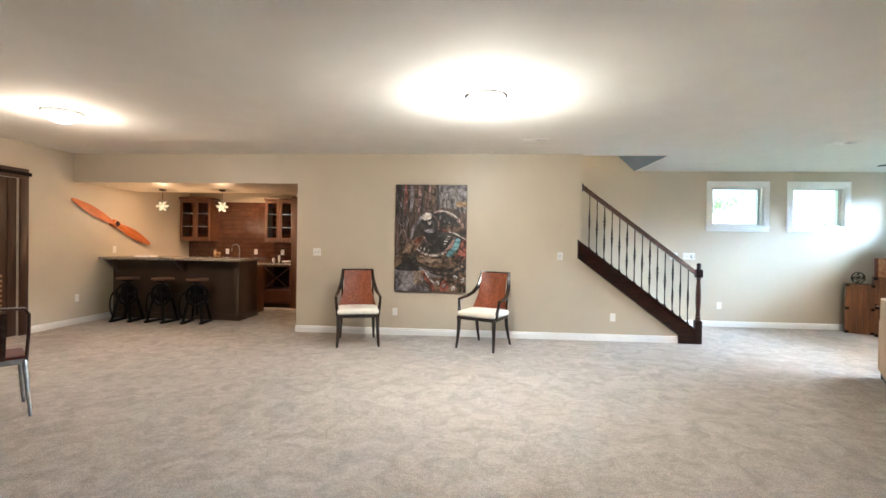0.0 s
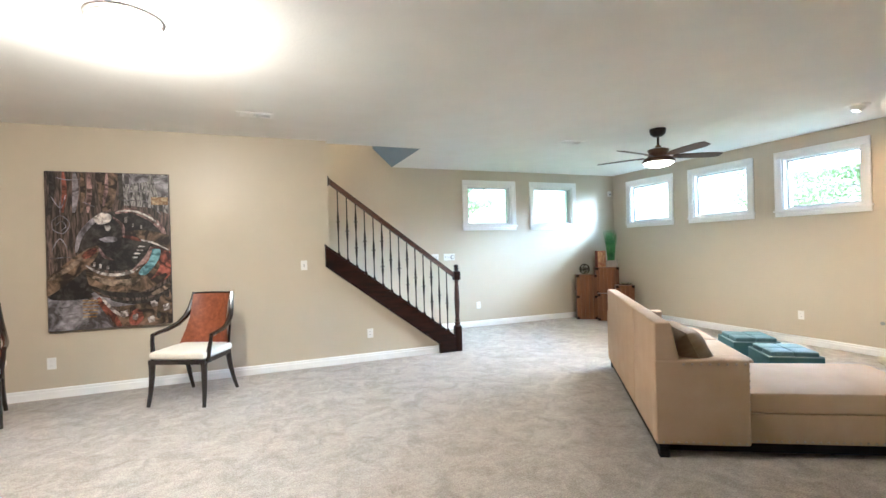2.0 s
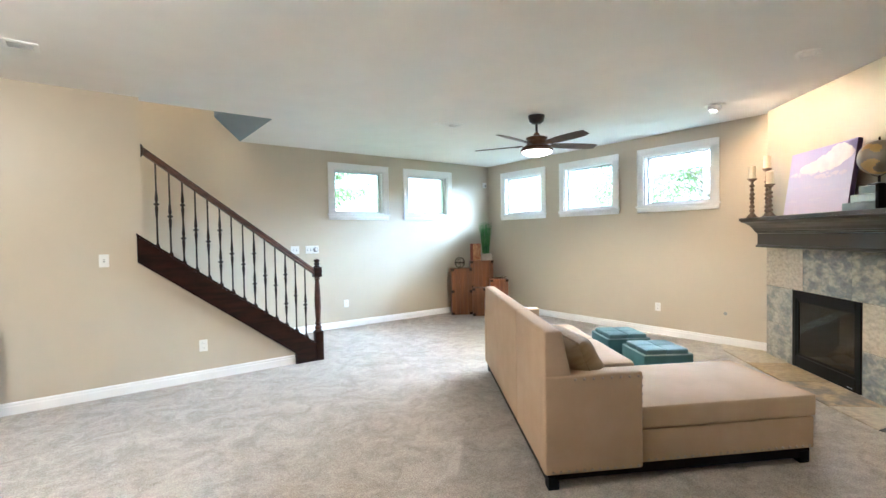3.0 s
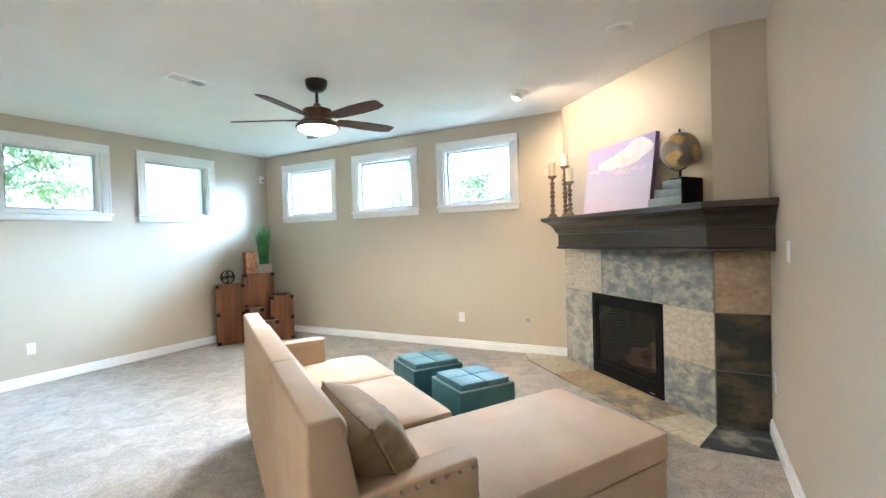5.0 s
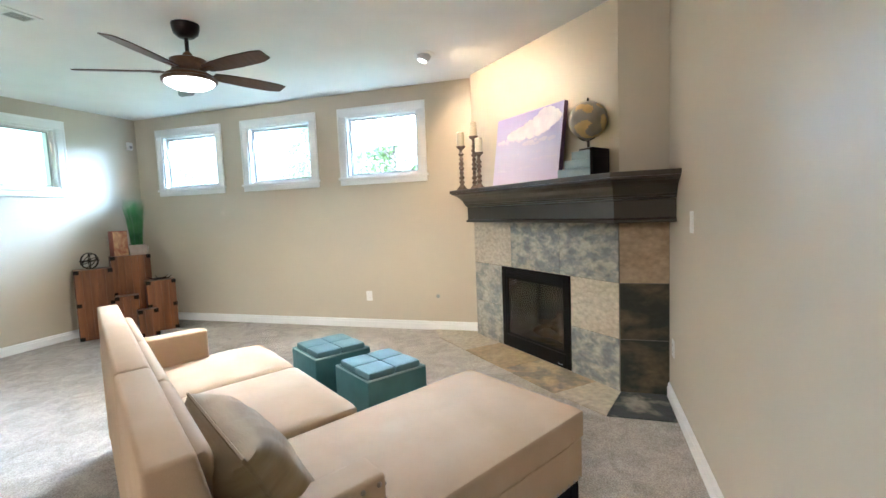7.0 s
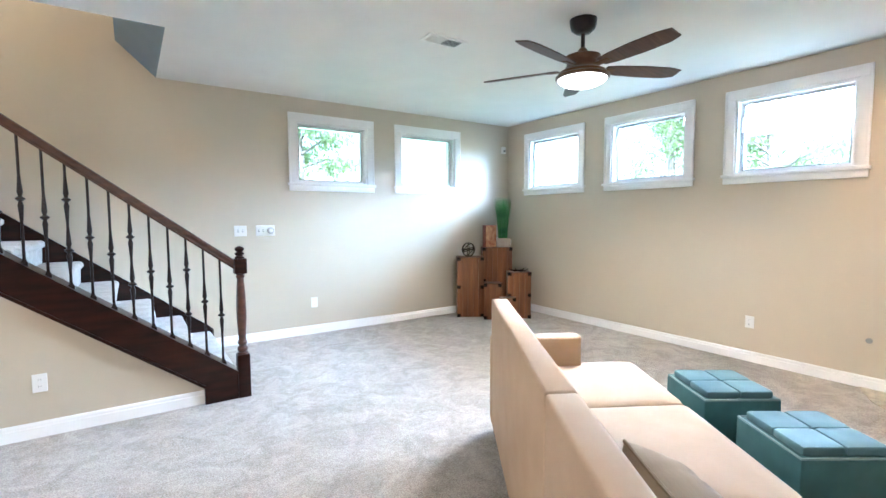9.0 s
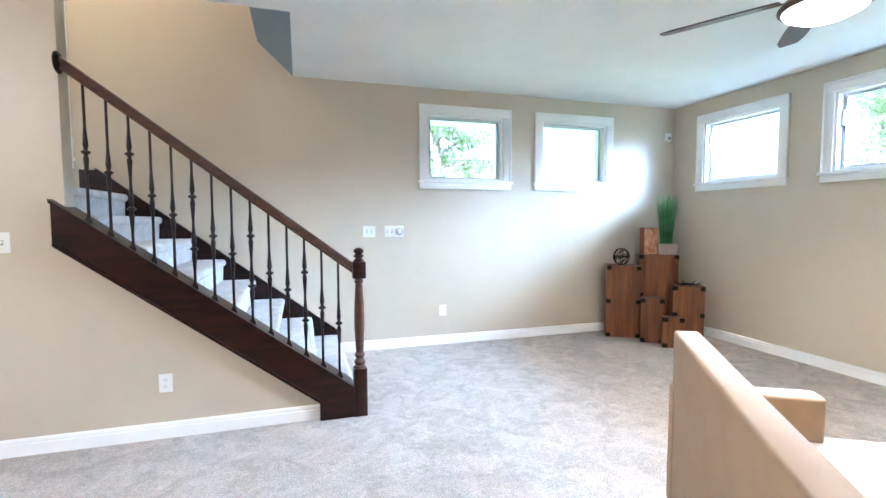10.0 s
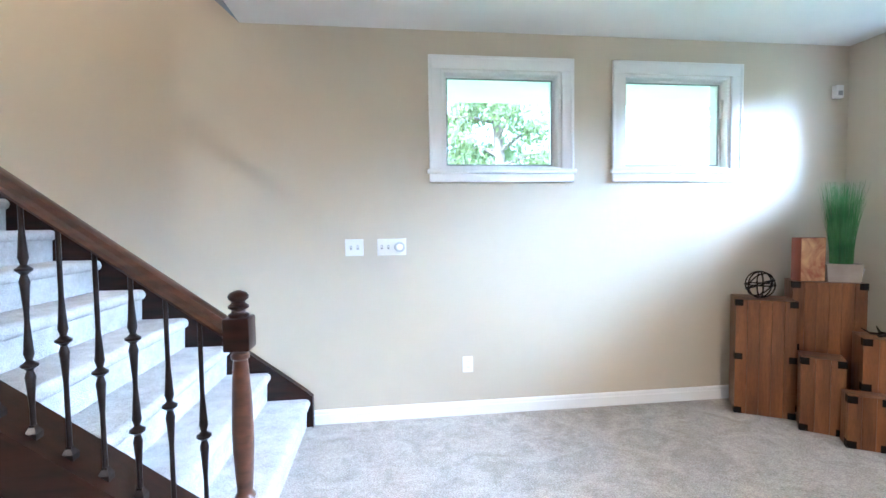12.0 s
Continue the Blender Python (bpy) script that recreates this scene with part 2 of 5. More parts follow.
WZ0, WZ1 = 1.765, 2.46
setting("floor", Box(WX - 0.2, EX + 0.2, -3.2, 10.4, -0.15, 0), M_CARPET, "mottled beige and grey cut pile carpet over the whole basement")
top_hole = (-0.05, 2.65, 7.12, NY + 0.1)
setting("ceiling", holed((WX - 0.2, EX + 0.2), (-3.2, 10.4), [top_hole], 0.25, Matrix(((1, 0, 0, 0), (0, 0, 1, 0), (0, 1, 0, CEIL), (0, 0, 0, 1)))), M_CEIL, "off-white lightly textured painted ceiling")
LW = (0.0, 0.765, 1.88, 3.2)
north = [(x0 + 0.09, x1 - 0.09, WZ0, WZ1) for x0, x1 in WIN_N] + [LW]
setting("wall_north", holed((-0.15, EX + 0.2), (0, 4.6), north, 0.22, pose(0, NY, 0)), M_WALL, "greige painted wall with two high windows")
east = [(y0 + 0.09, y1 - 0.09, WZ0, WZ1) for y0, y1 in WIN_E]
setting("wall_east", holed((SY - 0.2, NY), (0, CEIL), east, 0.22, pose(EX, 0, 0, 0, 0, 90) @ Matrix.Diagonal((1, -1, 1, 1))), M_WALL, "greige painted wall with three high windows")
setting("wall_south", Box(2.95, EX, SY - 0.15, SY, 0, CEIL), M_WALL, "greige painted wall beside the fireplace")
setting("wall_side", Box(2.95, 3.1, -3, SY - 0.15, 0, CEIL), M_WALL, "greige painted wall")
setting("wall_back", Box(WX, 2.95, -3.15, -3, 0, CEIL), M_WALL, "greige painted wall")
setting("wall_west", holed((-3, 10.35), (0, CEIL), [(5.2, 6.12, 0, 2.2)], 0.15, pose(WX, 0, 0, 0, 0, 90)), M_WALL, "greige painted wall with a dark door opening")
# stair wall: bar opening on the left, sloped edge under the stringer on the right
SL = 0.752
bm = bmesh.new()
prism(bm, [(-2.86, 0), (2.80, 0), (2.80, 0.11), (1.40, 0.11 + 1.4 * SL), (1.40, CEIL), (-2.86, CEIL)], "y", MY, MY + 0.12)
setting("wall_stair", bm, M_WALL, "greige painted wall that ends under the stair stringer")
setting("soffit", Box(WX, -2.86, MY, 8.4, 2.265, CEIL - 0.001), M_WALL, "greige dropped soffit over the bar")
setting("wall_bar_back", Box(WX, -2.74, 9.95, 10.1, 0, CEIL), M_WALL, "greige painted wall behind the bar")
setting("wall_bar_side", Box(-2.86, -2.74, MY + 0.12, 9.95, 0, CEIL), M_WALL, "greige painted wall at the end of the bar")
# stairwell
setting("wall_stairwell_west", Box(-0.15, -0.0, MY + 0.12, NY, 0, 4.6), M_WALL, "greige painted stairwell wall")
setting("wall_stairwell_south", Box(-0.15, 4.4, MY, MY + 0.12, CEIL + 0.25, 4.6), M_WALL, "greige painted stairwell wall")
setting("wall_stairwell_inner", Box(0, 1.39, MY + 0.121, MY + 0.13, 0, CEIL + 0.25), M_WALL, "greige painted stairwell wall")
setting("stairwell_ceiling", Box(-0.15, 2.9, MY, NY, 4.6, 4.7), M_CEIL, "white painted ceiling of the stairwell")
# soffit colour set darker and bluer than the ceiling's
setting("stairwell_soffit", Prism([(2.65, CEIL + 0.001), (2.34, 3.01), (2.34, 4.6), (2.75, 4.6), (2.75, 3.0), (2.66, 3.0)], "y", MY + 0.12, NY), mat("soffit blue grey", (0.20, 0.25, 0.29), (0.22, 0.27, 0.31), 3, rough=0.7), "dark blue grey sloping soffit over the stairs")

# ground and sky side
setting("ground", holed((-150, 150), (-150, 150), [(-12, EX + 0.23, -6, NY + 0.23), (-7, -2.6, 8.7, 10.15)], 0.1, Matrix(((1, 0, 0, 0), (0, 0, 1, 0), (0, 1, 0, 1.2), (0, 0, 0, 1)))), mat("lawn", (0.08, 0.12, 0.055), (0.12, 0.17, 0.08), 2, rough=1), "green lawn outside the windows")


# ---- things: sofa ----
SOFA_M = pose(2.9415, 3.535, 0, 0, 0, 55.7)


def sofa():
    s = thing("sectional_sofa", "cream upholstered sectional sofa with chaise and nailhead trim on the carpet", "sofa", SOFA_M)
    for u0, u1 in ((0.0, 0.745), (0.751, 2.275)):
        bm = Prism([(0, 0.09), (0, 0.87), (-0.10, 0.87), (-0.2, 0.40), (-0.2, 0.09)], "x", u0, u1)
        bmesh.ops.bevel(bm, geom=list(bm.edges), offset=0.012, segments=3, profile=0.5, affect="EDGES")
        part("backrest", bm, M_SOFA, s)
    part("base", Box(0.045, 0.815, -1.675, -0.19, 0.09, 0.281, bevel=0.012), M_SOFA, s)
    part("base", Box(0.82, 2.31, -0.90, -0.19, 0.09, 0.281, bevel=0.012), M_SOFA, s)
    part("chaise_cushion", Pad(0.04, 0.82, -1.685, -0.2, 0.283, 0.415, power=9, puff=0.03), M_SOFA, s)
    part("piping", Tube([(0.046, -0.56, 0.398), (0.046, -1.679, 0.398), (0.814, -1.679, 0.398), (0.814, -0.21, 0.398)], 0.004, 6), M_SOFA, s)
    for u0, u1 in ((0.825, 1.63), (1.634, 2.32)):
        part("piping", Tube([(u0 + 0.012, -0.60, 0.418), (u0 + 0.012, -0.916, 0.418), (u1 - 0.012, -0.916, 0.418), (u1 - 0.012, -0.60, 0.418)], 0.004, 6), M_SOFA, s)
        part("seat_cushion", Pad(u0, u1, -0.925, -0.2, 0.283, 0.44, power=6, puff=0.02), M_SOFA, s)
    for u0, u1 in ((0.145, 0.80), (0.806, 1.49), (1.495, 2.187)):
        part("back_pad", Pad(u0, u1, -0.04, 0.04, 0, 0.38, power=2.6, cut=16, m=pose(0, -0.195, 0.43, -12)), M_SOFA, s)
    for u0, u1 in ((-0.006, 0.115), (2.21, 2.325)):
        part("armrest", Box(u0, u1, -0.56, 0.004, 0.09, 0.63, 0.014, 3), M_SOFA, s)
    part("plinth", Box(0.06, 0.80, -1.655, -0.02, 0.03, 0.0895), M_BLACK, s, "dark recessed plinth", smooth=False)
    part("plinth", Box(0.802, 2.29, -0.88, -0.02, 0.03, 0.0895), M_BLACK, s, "dark recessed plinth", smooth=False)
    for u, v in ((0.05, -0.05), (0.09, -1.62), (0.77, -1.62), (2.27, -0.05), (2.27, -0.85)):
        part("leg", Box(u - 0.035, u + 0.035, v - 0.03, v + 0.03, 0, 0.07), M_BLACK, s)
    bm = bmesh.new()

    def stud(p, n):
        t = Vector(n).to_track_quat("Z", "Y").to_matrix().to_4x4()
        lathe(bm, [(0.0085, 0.0), (0.007, 0.0045), (0.001, 0.0065)], 6, Matrix.Translation(p) @ t)
    for q in range(37):
        stud((0.0445 if q > 11 else -0.0065, -0.04 - q * 0.0445, 0.108), (-1, 0, 0))
    for q in range(17):
        stud((0.075 + q * 0.043, -1.6755, 0.108), (0, -1, 0))
    for q in range(8):
        stud((-0.0065, -0.17 - q * 0.052, 0.606), (-1, 0, 0))
        stud((2.3255, -0.17 - q * 0.052, 0.612), (1, 0, 0))
    for q in range(7):
        stud((0.012, -0.5605, 0.59 - q * 0.045), (0, -1, 0))
    part("nailhead_trim", bm, mat("pewter nail", (0.42, 0.36, 0.30), rough=0.3, metal=1), s, "row of small pewter nailheads", smooth=False)["kind"] = "stuff"
    lean = Matrix(((1, -0.088, 0, 0), (0, 1, 0, 0), (0, 0, 1, 0), (0, 0, 0, 1)))
    for ob in s.children:
        ob.data.transform(ob.matrix_basis.inverted() @ lean @ ob.matrix_basis)


sofa()


def pillow(w, h, t, m, material, name, label):
    bm = bmesh.new()
    n = 30
    for side in (1, -1):
        rows = []
        for i in range(n + 1):
            row = []
            for j in range(n + 1):
                x, y = -1 + 2 * i / n, -1 + 2 * j / n
                z = side * t / 2 * ((1 - x**4) * (1 - y**4)) ** 0.5
                z += 0.013 * noise.noise(Vector((x * 7, y * 1.4, side * 3))) * (1 - x**4)
                k = 1 - 0.06 * (1 - x * x) - 0.0
                kk = 1 - 0.06 * (1 - y * y)
                row.append(bm.verts.new((x * w / 2 * kk, y * h / 2 * k, z)))
            rows.append(row)
        for i in range(n):
            for j in range(n):
                bm.faces.new((rows[i][j], rows[i + 1][j], rows[i + 1][j + 1], rows[i][j + 1]))
    bmesh.ops.remove_doubles(bm, verts=bm.verts, dist=1e-5)
    p = thing(name, label, "pillow", m)
    part("cover", bm, material, p)
    pts = []
    for q in range(48):
        a = q / 48 * 4
        e, f = int(a), a % 1
        x, y = [(-1 + 2 * f, -1), (1, -1 + 2 * f), (1 - 2 * f, 1), (-1, 1 - 2 * f)][e]
        pts.append((x * w / 2 * (1 - 0.06 * (1 - y * y)), y * h / 2 * (1 - 0.06 * (1 - x * x)), 0))
    part("piping", Tube(pts, 0.0055, 6, True), material, p)
    return p


pillow(0.55, 0.43, 0.23, SOFA_M @ pose(0.34, -0.285, 0.60, 64, 0, 2), M_PILLOW, "throw_pillow", "striped taupe silk throw pillow leaning on the sofa back")


def ottoman():
    o = thing("ottoman", "square teal leather ottoman with a quilted lid beside the sofa", "ottoman", group="ottomans by the sofa")
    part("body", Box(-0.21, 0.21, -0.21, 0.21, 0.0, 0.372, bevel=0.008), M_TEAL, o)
    part("piping", Tube([(-0.203, -0.203, 0.375), (0.203, -0.203, 0.375), (0.203, 0.203, 0.375), (-0.203, 0.203, 0.375)], 0.0065, 6, True), mat("pale teal piping", (0.26, 0.36, 0.38), rough=0.5), o, "pale teal piping")
    for x in (-0.093, 0.093):
        for y in (-0.093, 0.093):
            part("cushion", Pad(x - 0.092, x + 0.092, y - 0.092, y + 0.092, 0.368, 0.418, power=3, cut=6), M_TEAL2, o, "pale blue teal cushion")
    return o


o = ottoman()
o.matrix_basis = pose(5.225, 4.52, 0, 0, 0, 56)
copy_thing(o, pose(4.925, 3.985, 0, 0, 0, 56))


# ---- crates ----
def crate(w, d, h, m, label):
    c = thing("crate", label, "crate", m, group="stacked wooden crates")
    n = max(3, round(w / 0.075))
    part("core", Box(-w / 2 + 0.012, w / 2 - 0.012, -d / 2 + 0.012, d / 2 - 0.012, 0.003, h - 0.012), M_CRATE, c)
    for i in range(n):
        x0 = -w / 2 + i * w / n
        part("plank", Box(x0 + 0.0007, x0 + w / n - 0.0007, -d / 2, -d / 2 + 0.012, 0, h, bevel=0.0012, seg=1), M_CRATE, c)
    k = max(3, round(d / 0.075))
    for i in range(k):
        y0 = -d / 2 + 0.0125 + i * (d - 0.025) / k
        for sx in (-1, 1):
            a, b = sorted((sx * w / 2, sx * (w / 2 - 0.012)))
            part("plank", Box(a, b, y0 + 0.0007, y0 + (d - 0.025) / k - 0.0007, 0, h, bevel=0.0012, seg=1), M_CRATE, c)
        part("plank", Box(-w / 2 + 0.013, w / 2 - 0.013, y0 + 0.0007, y0 + (d - 0.025) / k - 0.0007, h - 0.012, h, bevel=0.0012, seg=1), M_CRATE, c)
    zs = (0.0, h - 0.045) + (((h / 2) - 0.02,) if h > 0.6 else ())
    for z in zs:
        for sx in (-1, 1):
            bm = bmesh.new()
            a, b = sorted((sx * (w / 2 + 0.003), sx * (w / 2 - 0.045)))
            box(bm, a, b, -d / 2 - 0.003, -d / 2 - 0.0002, z, z + 0.045)
            a, b = sorted((sx * (w / 2 + 0.003), sx * (w / 2 + 0.0002)))
            box(bm, a, b, -d / 2 - 0.003, -d / 2 + 0.045, z, z + 0.045)
            part("corner_bracket", bm, M_BLACK, c, "black metal corner bracket", smooth=False)
    return c


crate(0.36, 0.29, 0.82, pose(6.27, 8.318, 0, 0, 0, -32), "tall reddish-brown wooden crate with black corners holding a wire orb")
crate(0.415, 0.26, 0.94, pose(6.689, 8.245, 0, 0, 0, -32), "tallest reddish-brown wooden crate with black corners under a grass pot")
crate(0.31, 0.24, 0.625, pose(6.742, 7.842, 0, 0, 0, -35), "middle reddish-brown wooden crate with black corners holding a dark dish")
crate(0.23, 0.20, 0.485, pose(6.397, 7.971, 0, 0, 0, -40), "small reddish-brown wooden crate with black corners in front")
crate(0.20, 0.14, 0.32, pose(6.433, 7.715, 0, 0, 0, -33), "smallest reddish-brown wooden crate with black corners on the carpet")


# ---- windows ----
def window(name, width, z0, z1, m, label, hinge=1):
    """Casing, jambs, sash and pane round an opening of that width; x along the wall, y out of the room."""
    w = thing(name, label, "window", m)
    tagged(w, kind="structure")
    h = width / 2
    c = 0.09
    bm = bmesh.new()
    for x0, x1, a, b in ((-h - c, -h, z0, z1), (h, h + c, z0, z1), (-h - c, h + c, z1, z1 + c)):
        box(bm, x0, x1, -0.018, -0.0005, a, b, 0.004)
        if a == z1:
            box(bm, x0, x1, -0.026, -0.0181, b - 0.022, b, 0.003)
        else:
            q = x0 if x0 < 0 else x1 - 0.022
            box(bm, q, q + 0.022, -0.026, -0.0181, a, b + c, 0.003)
    part("casing", bm, M_TRIM, w)
    bm = bmesh.new()
    box(bm, -h - c - 0.015, h + c + 0.015, -0.04, -0.0005, z0 - 0.028, z0, 0.004)
    box(bm, -h - c, h + c, -0.024, -0.0005, z0 - 0.09, z0 - 0.029, 0.005)
    part("sill", bm, M_TRIM, w)
    bm = bmesh.new()
    for x0, x1, a, b in ((-h, -h + 0.022, z0, z1), (h - 0.022, h, z0, z1), (-h + 0.0221, h - 0.0221, z1 - 0.022, z1), (-h + 0.0221, h - 0.0221, z0, z0 + 0.02)):
        box(bm, x0, x1, 0.0, 0.19, a, b)
    for x0, x1, a, b in ((-h + 0.0221, -h + 0.042, z0 + 0.021, z1 - 0.0221), (h - 0.042, h - 0.0221, z0 + 0.021, z1 - 0.0221), (-h + 0.0421, h - 0.0421, z1 - 0.042, z1 - 0.0221), (-h + 0.0421, h - 0.0421, z0 + 0.021, z0 + 0.036)):
        box(bm, x0, x1, 0.07, 0.12, a, b, 0.003)
    part("jamb", bm, M_TRIM, w)
    bm = bmesh.new()
    a, b, e = z0 + 0.036, z1 - 0.042, 0.009
    for x0, x1, p, q in ((-h + 0.043, -h + 0.043 + e, a, b), (h - 0.043 - e, h - 0.043, a, b), (-h + 0.0525, h - 0.0525, b - e, b), (-h + 0.0525, h - 0.0525, a, a + e)):
        box(bm, x0, x1, 0.062, 0.074, p, q)
    part("screen_frame", bm, M_SASH, w, "thin grey screen frame")
    pane = part("pane", Box(-h + 0.035, h - 0.035, 0.09, 0.094, z0 + 0.03, z1 - 0.035), M_GLASS, w, "clear glass pane", smooth=False)
    pane.visible_shadow = False
    part("latch", Box(hinge * (h - 0.034) - 0.011, hinge * (h - 0.034) + 0.011, 0.04, 0.061, z1 - 0.30, z1 - 0.16, 0.004), M_PLATE, w)
    return w


for i, (x0, x1) in enumerate(WIN_N):
    window("window_%d" % (i + 1), x1 - x0 - 0.18, WZ0, WZ1, pose((x0 + x1) / 2, NY, 0), "high basement window with wide white casing in the greige wall", -1 if i == 0 else 1)
for i, (y0, y1) in enumerate(WIN_E):
    window("window_%d" % (i + 3), y1 - y0 - 0.18, WZ0, WZ1, pose(EX, (y0 + y1) / 2, 0, 0, 0, -90), "high basement window with wide white casing in the greige wall", -1)
window("window_6", 0.765, 1.88, 3.2, pose(0.3825, NY, 0), "tall stair landing window with white casing")


# ---- baseboards ----
def board(name, length, m):
    bm = Prism([(0, 0), (-0.016, 0), (-0.016, 0.067), (-0.011, 0.072), (-0.011, 0.087), (-0.006, 0.098), (0, 0.100)], "x", 0, length)
    return solid(name, bm, M_TRIM, "white painted moulded baseboard", "", "structure", False, m)


board("baseboard", EX - 3.06, pose(3.06, NY - 0.0005, 0))
board("baseboard", NY - 3.85 - 0.017, pose(EX - 0.0005, NY - 0.017, 0, 0, 0, -90))
board("baseboard", 5.735 - 2.95, pose(5.735, SY + 0.0005, 0, 0, 0, 180))
board("baseboard", 2.789 + 2.86, pose(-2.86, MY - 0.0005, 0))
board("baseboard", 7.76 - 6.24, pose(WX + 0.0005, 6.24, 0, 0, 0, 90))
board("baseboard", 3 + 5.08, pose(WX + 0.0005, -3, 0, 0, 0, 90))
board("baseboard", 2.6, pose(-2.8605, 9.6, 0, 0, 0, -90))


# ---- stairs ----
RISE, RUN = 0.197, 0.255
stairs = thing("staircase", "eight carpeted steps between dark stained stringers", "stairs")
tagged(stairs, kind="structure")
for i in range(8):
    xn, z = 3.04 - RUN * i, RISE * (i + 1)
    x_end = xn - RUN - 0.03 if i < 7 else 0.0
    z0 = max(0.0, z - RISE - 0.01) if i < 7 else z - RISE
    r = 0.034
    out = [(xn - 0.03, z0), (xn - 0.024, z - 0.065)]
    out += [(xn - r + r * math.cos(a), z - r + r * math.sin(a)) for a in [radians(-60 + 15 * k) for k in range(11)]]
    out += [(x_end, z), (x_end, z0)]
    bm = Prism([(a, b) for a, b in out], "y", 7.145, 8.514)
    part("step", bm, M_STAIRCARPET, stairs, "pale grey carpeted step")
bm = Prism([(1.35, 1.20), (2.79, 0.12), (2.79, 0), (3.02, 0), (3.02, 0.19), (1.35, 1.443)], "y", 6.952, 7.142)
part("stringer", bm, M_WOOD, stairs, "dark stained stringer", smooth=False)
bm = Prism([(1.345, 1.447), (3.022, 0.188), (3.022, 0.208), (1.345, 1.469)], "y", 6.938, 7.144)
part("stringer_cap", bm, M_WOOD, stairs, smooth=False)
bm = Prism([(1.352, 1.205), (2.792, 0.125), (2.792, 0.145), (1.352, 1.226)], "y", 6.942, 6.951)
part("moulding", bm, M_WOOD, stairs, smooth=False)
sk = 0.772
bm = Prism([(3.05, 0), (3.05, 0.20), (3.02, 0.235), (1.02, 0.235 + 2.0 * sk), (0.9, 1.78), (0.9, 1.50), (1.2, 1.3), (2.8, 0)], "y", 8.515, 8.554)
part("wall_stringer", bm, M_WOOD, stairs, smooth=False)
bm = Prism([(3.058, 0.0), (3.058, 0.212), (3.02, 0.250), (1.02, 0.250 + 2.0 * sk), (1.02, 0.236 + 2.0 * sk), (3.02, 0.236), (3.051, 0.204), (3.051, 0)], "y", 8.500, 8.554)
part("moulding", bm, M_WOOD, stairs, smooth=False)
setting("landing_wall", Box(0.0, 1.2, 7.145, 7.155, 0, 1.37), M_WALL, "plain wall under the landing")


def cap_z(x):
    return 0.208 + SL * (3.022 - x)


def rail_z(x):
    return 1.064 + 0.7535 * (3.02 - x)


rail = thing("stair_railing", "dark stained handrail with wrought iron balusters on the stringer", "railing")
YR = 7.0
bm = bmesh.new()
shape = [(-0.030, -0.052), (-0.022, -0.062), (0.022, -0.062), (0.030, -0.052), (0.026, -0.040), (0.033, -0.022), (0.028, -0.006), (0.012, 0.0), (-0.012, 0.0), (-0.028, -0.006), (-0.033, -0.022), (-0.026, -0.040)]
ends = []
for x in (1.415, 3.03):
    ends.append([bm.verts.new((x, YR + a, rail_z(x) + b * 1.25)) for a, b in shape])
bm.faces.new(ends[0])
bm.faces.new(list(reversed(ends[1])))
for i in range(len(shape)):
    j = (i + 1) % len(shape)
    bm.faces.new((ends[0][i], ends[0][j], ends[1][j], ends[1][i]))
part("handrail", bm, M_RAIL, rail)
part("rosette", Lathe([(0.062, 0), (0.062, 0.008), (0.05, 0.016), (0.042, 0.022)], 20, pose(1.4005, YR, rail_z(1.42) - 0.035, 0, 90)), M_WOOD, rail)
NW = 0.044
newel = thing("newel_post", "turned dark stained newel post with a ball finial on the carpet", "newel post", pose(3.062, 6.985, 0))
part("base", Box(-NW, NW, -NW, NW, 0, 0.333, 0.004), M_WOOD, newel)
prof = [(0.040, 0.333), (0.040, 0.345), (0.030, 0.352), (0.038, 0.368), (0.040, 0.378), (0.030, 0.392), (0.024, 0.40), (0.032, 0.412), (0.036, 0.425), (0.030, 0.436), (0.026, 0.445), (0.030, 0.50), (0.0355, 0.60), (0.036, 0.68), (0.033, 0.78), (0.027, 0.88), (0.024, 0.915), (0.031, 0.923), (0.031, 0.935), (0.026, 0.941), (0.036, 0.952)]
part("shaft", Lathe(prof, 24), M_RAIL, newel)
part("block", Box(-NW, NW, -NW, NW, 0.9521, 1.067, 0.006), M_WOOD, newel)
part("finial", Lathe([(0.034, 1.0671), (0.034, 1.078), (0.024, 1.083), (0.022, 1.09), (0.034, 1.098), (0.035, 1.106), (0.024, 1.114), (0.022, 1.12), (0.033, 1.13), (0.035, 1.14), (0.028, 1.151), (0.012, 1.158), (0.003, 1.16)], 24), M_WOOD, newel)
for i in range(14):
    x = 1.515 + 0.1085 * i
    zb, zt = cap_z(x) - 0.004, rail_z(x) - 0.055
    L = zt - zb
    knots = (0.30, 0.70) if i % 3 == 2 else ((0.50,) if i % 3 == 0 else (0.46,))
    pr = [(0.0085, 0.0)]
    for k in knots:
        c = k * L
        pr += [(0.0078, c - 0.145), (0.0135, c - 0.06), (0.0155, c - 0.04), (0.0095, c - 0.017), (0.017, c - 0.009), (0.025, c - 0.004), (0.025, c + 0.004), (0.017, c + 0.009), (0.0095, c + 0.017), (0.0155, c + 0.04), (0.0135, c + 0.06), (0.0078, c + 0.145)]
    pr += [(0.0078, L)]
    bal = part("baluster", Lathe(pr, 10, pose(x, YR, zb)), M_IRON, rail, "dark bronze wrought iron baluster")
    part("shoe", Lathe([(0.026, -0.014), (0.026, 0.012), (0.019, 0.022), (0.013, 0.030), (0.012, 0.038)], 4, pose(x, YR, zb, 0, 0, 45)), M_IRON, bal, smooth=False)

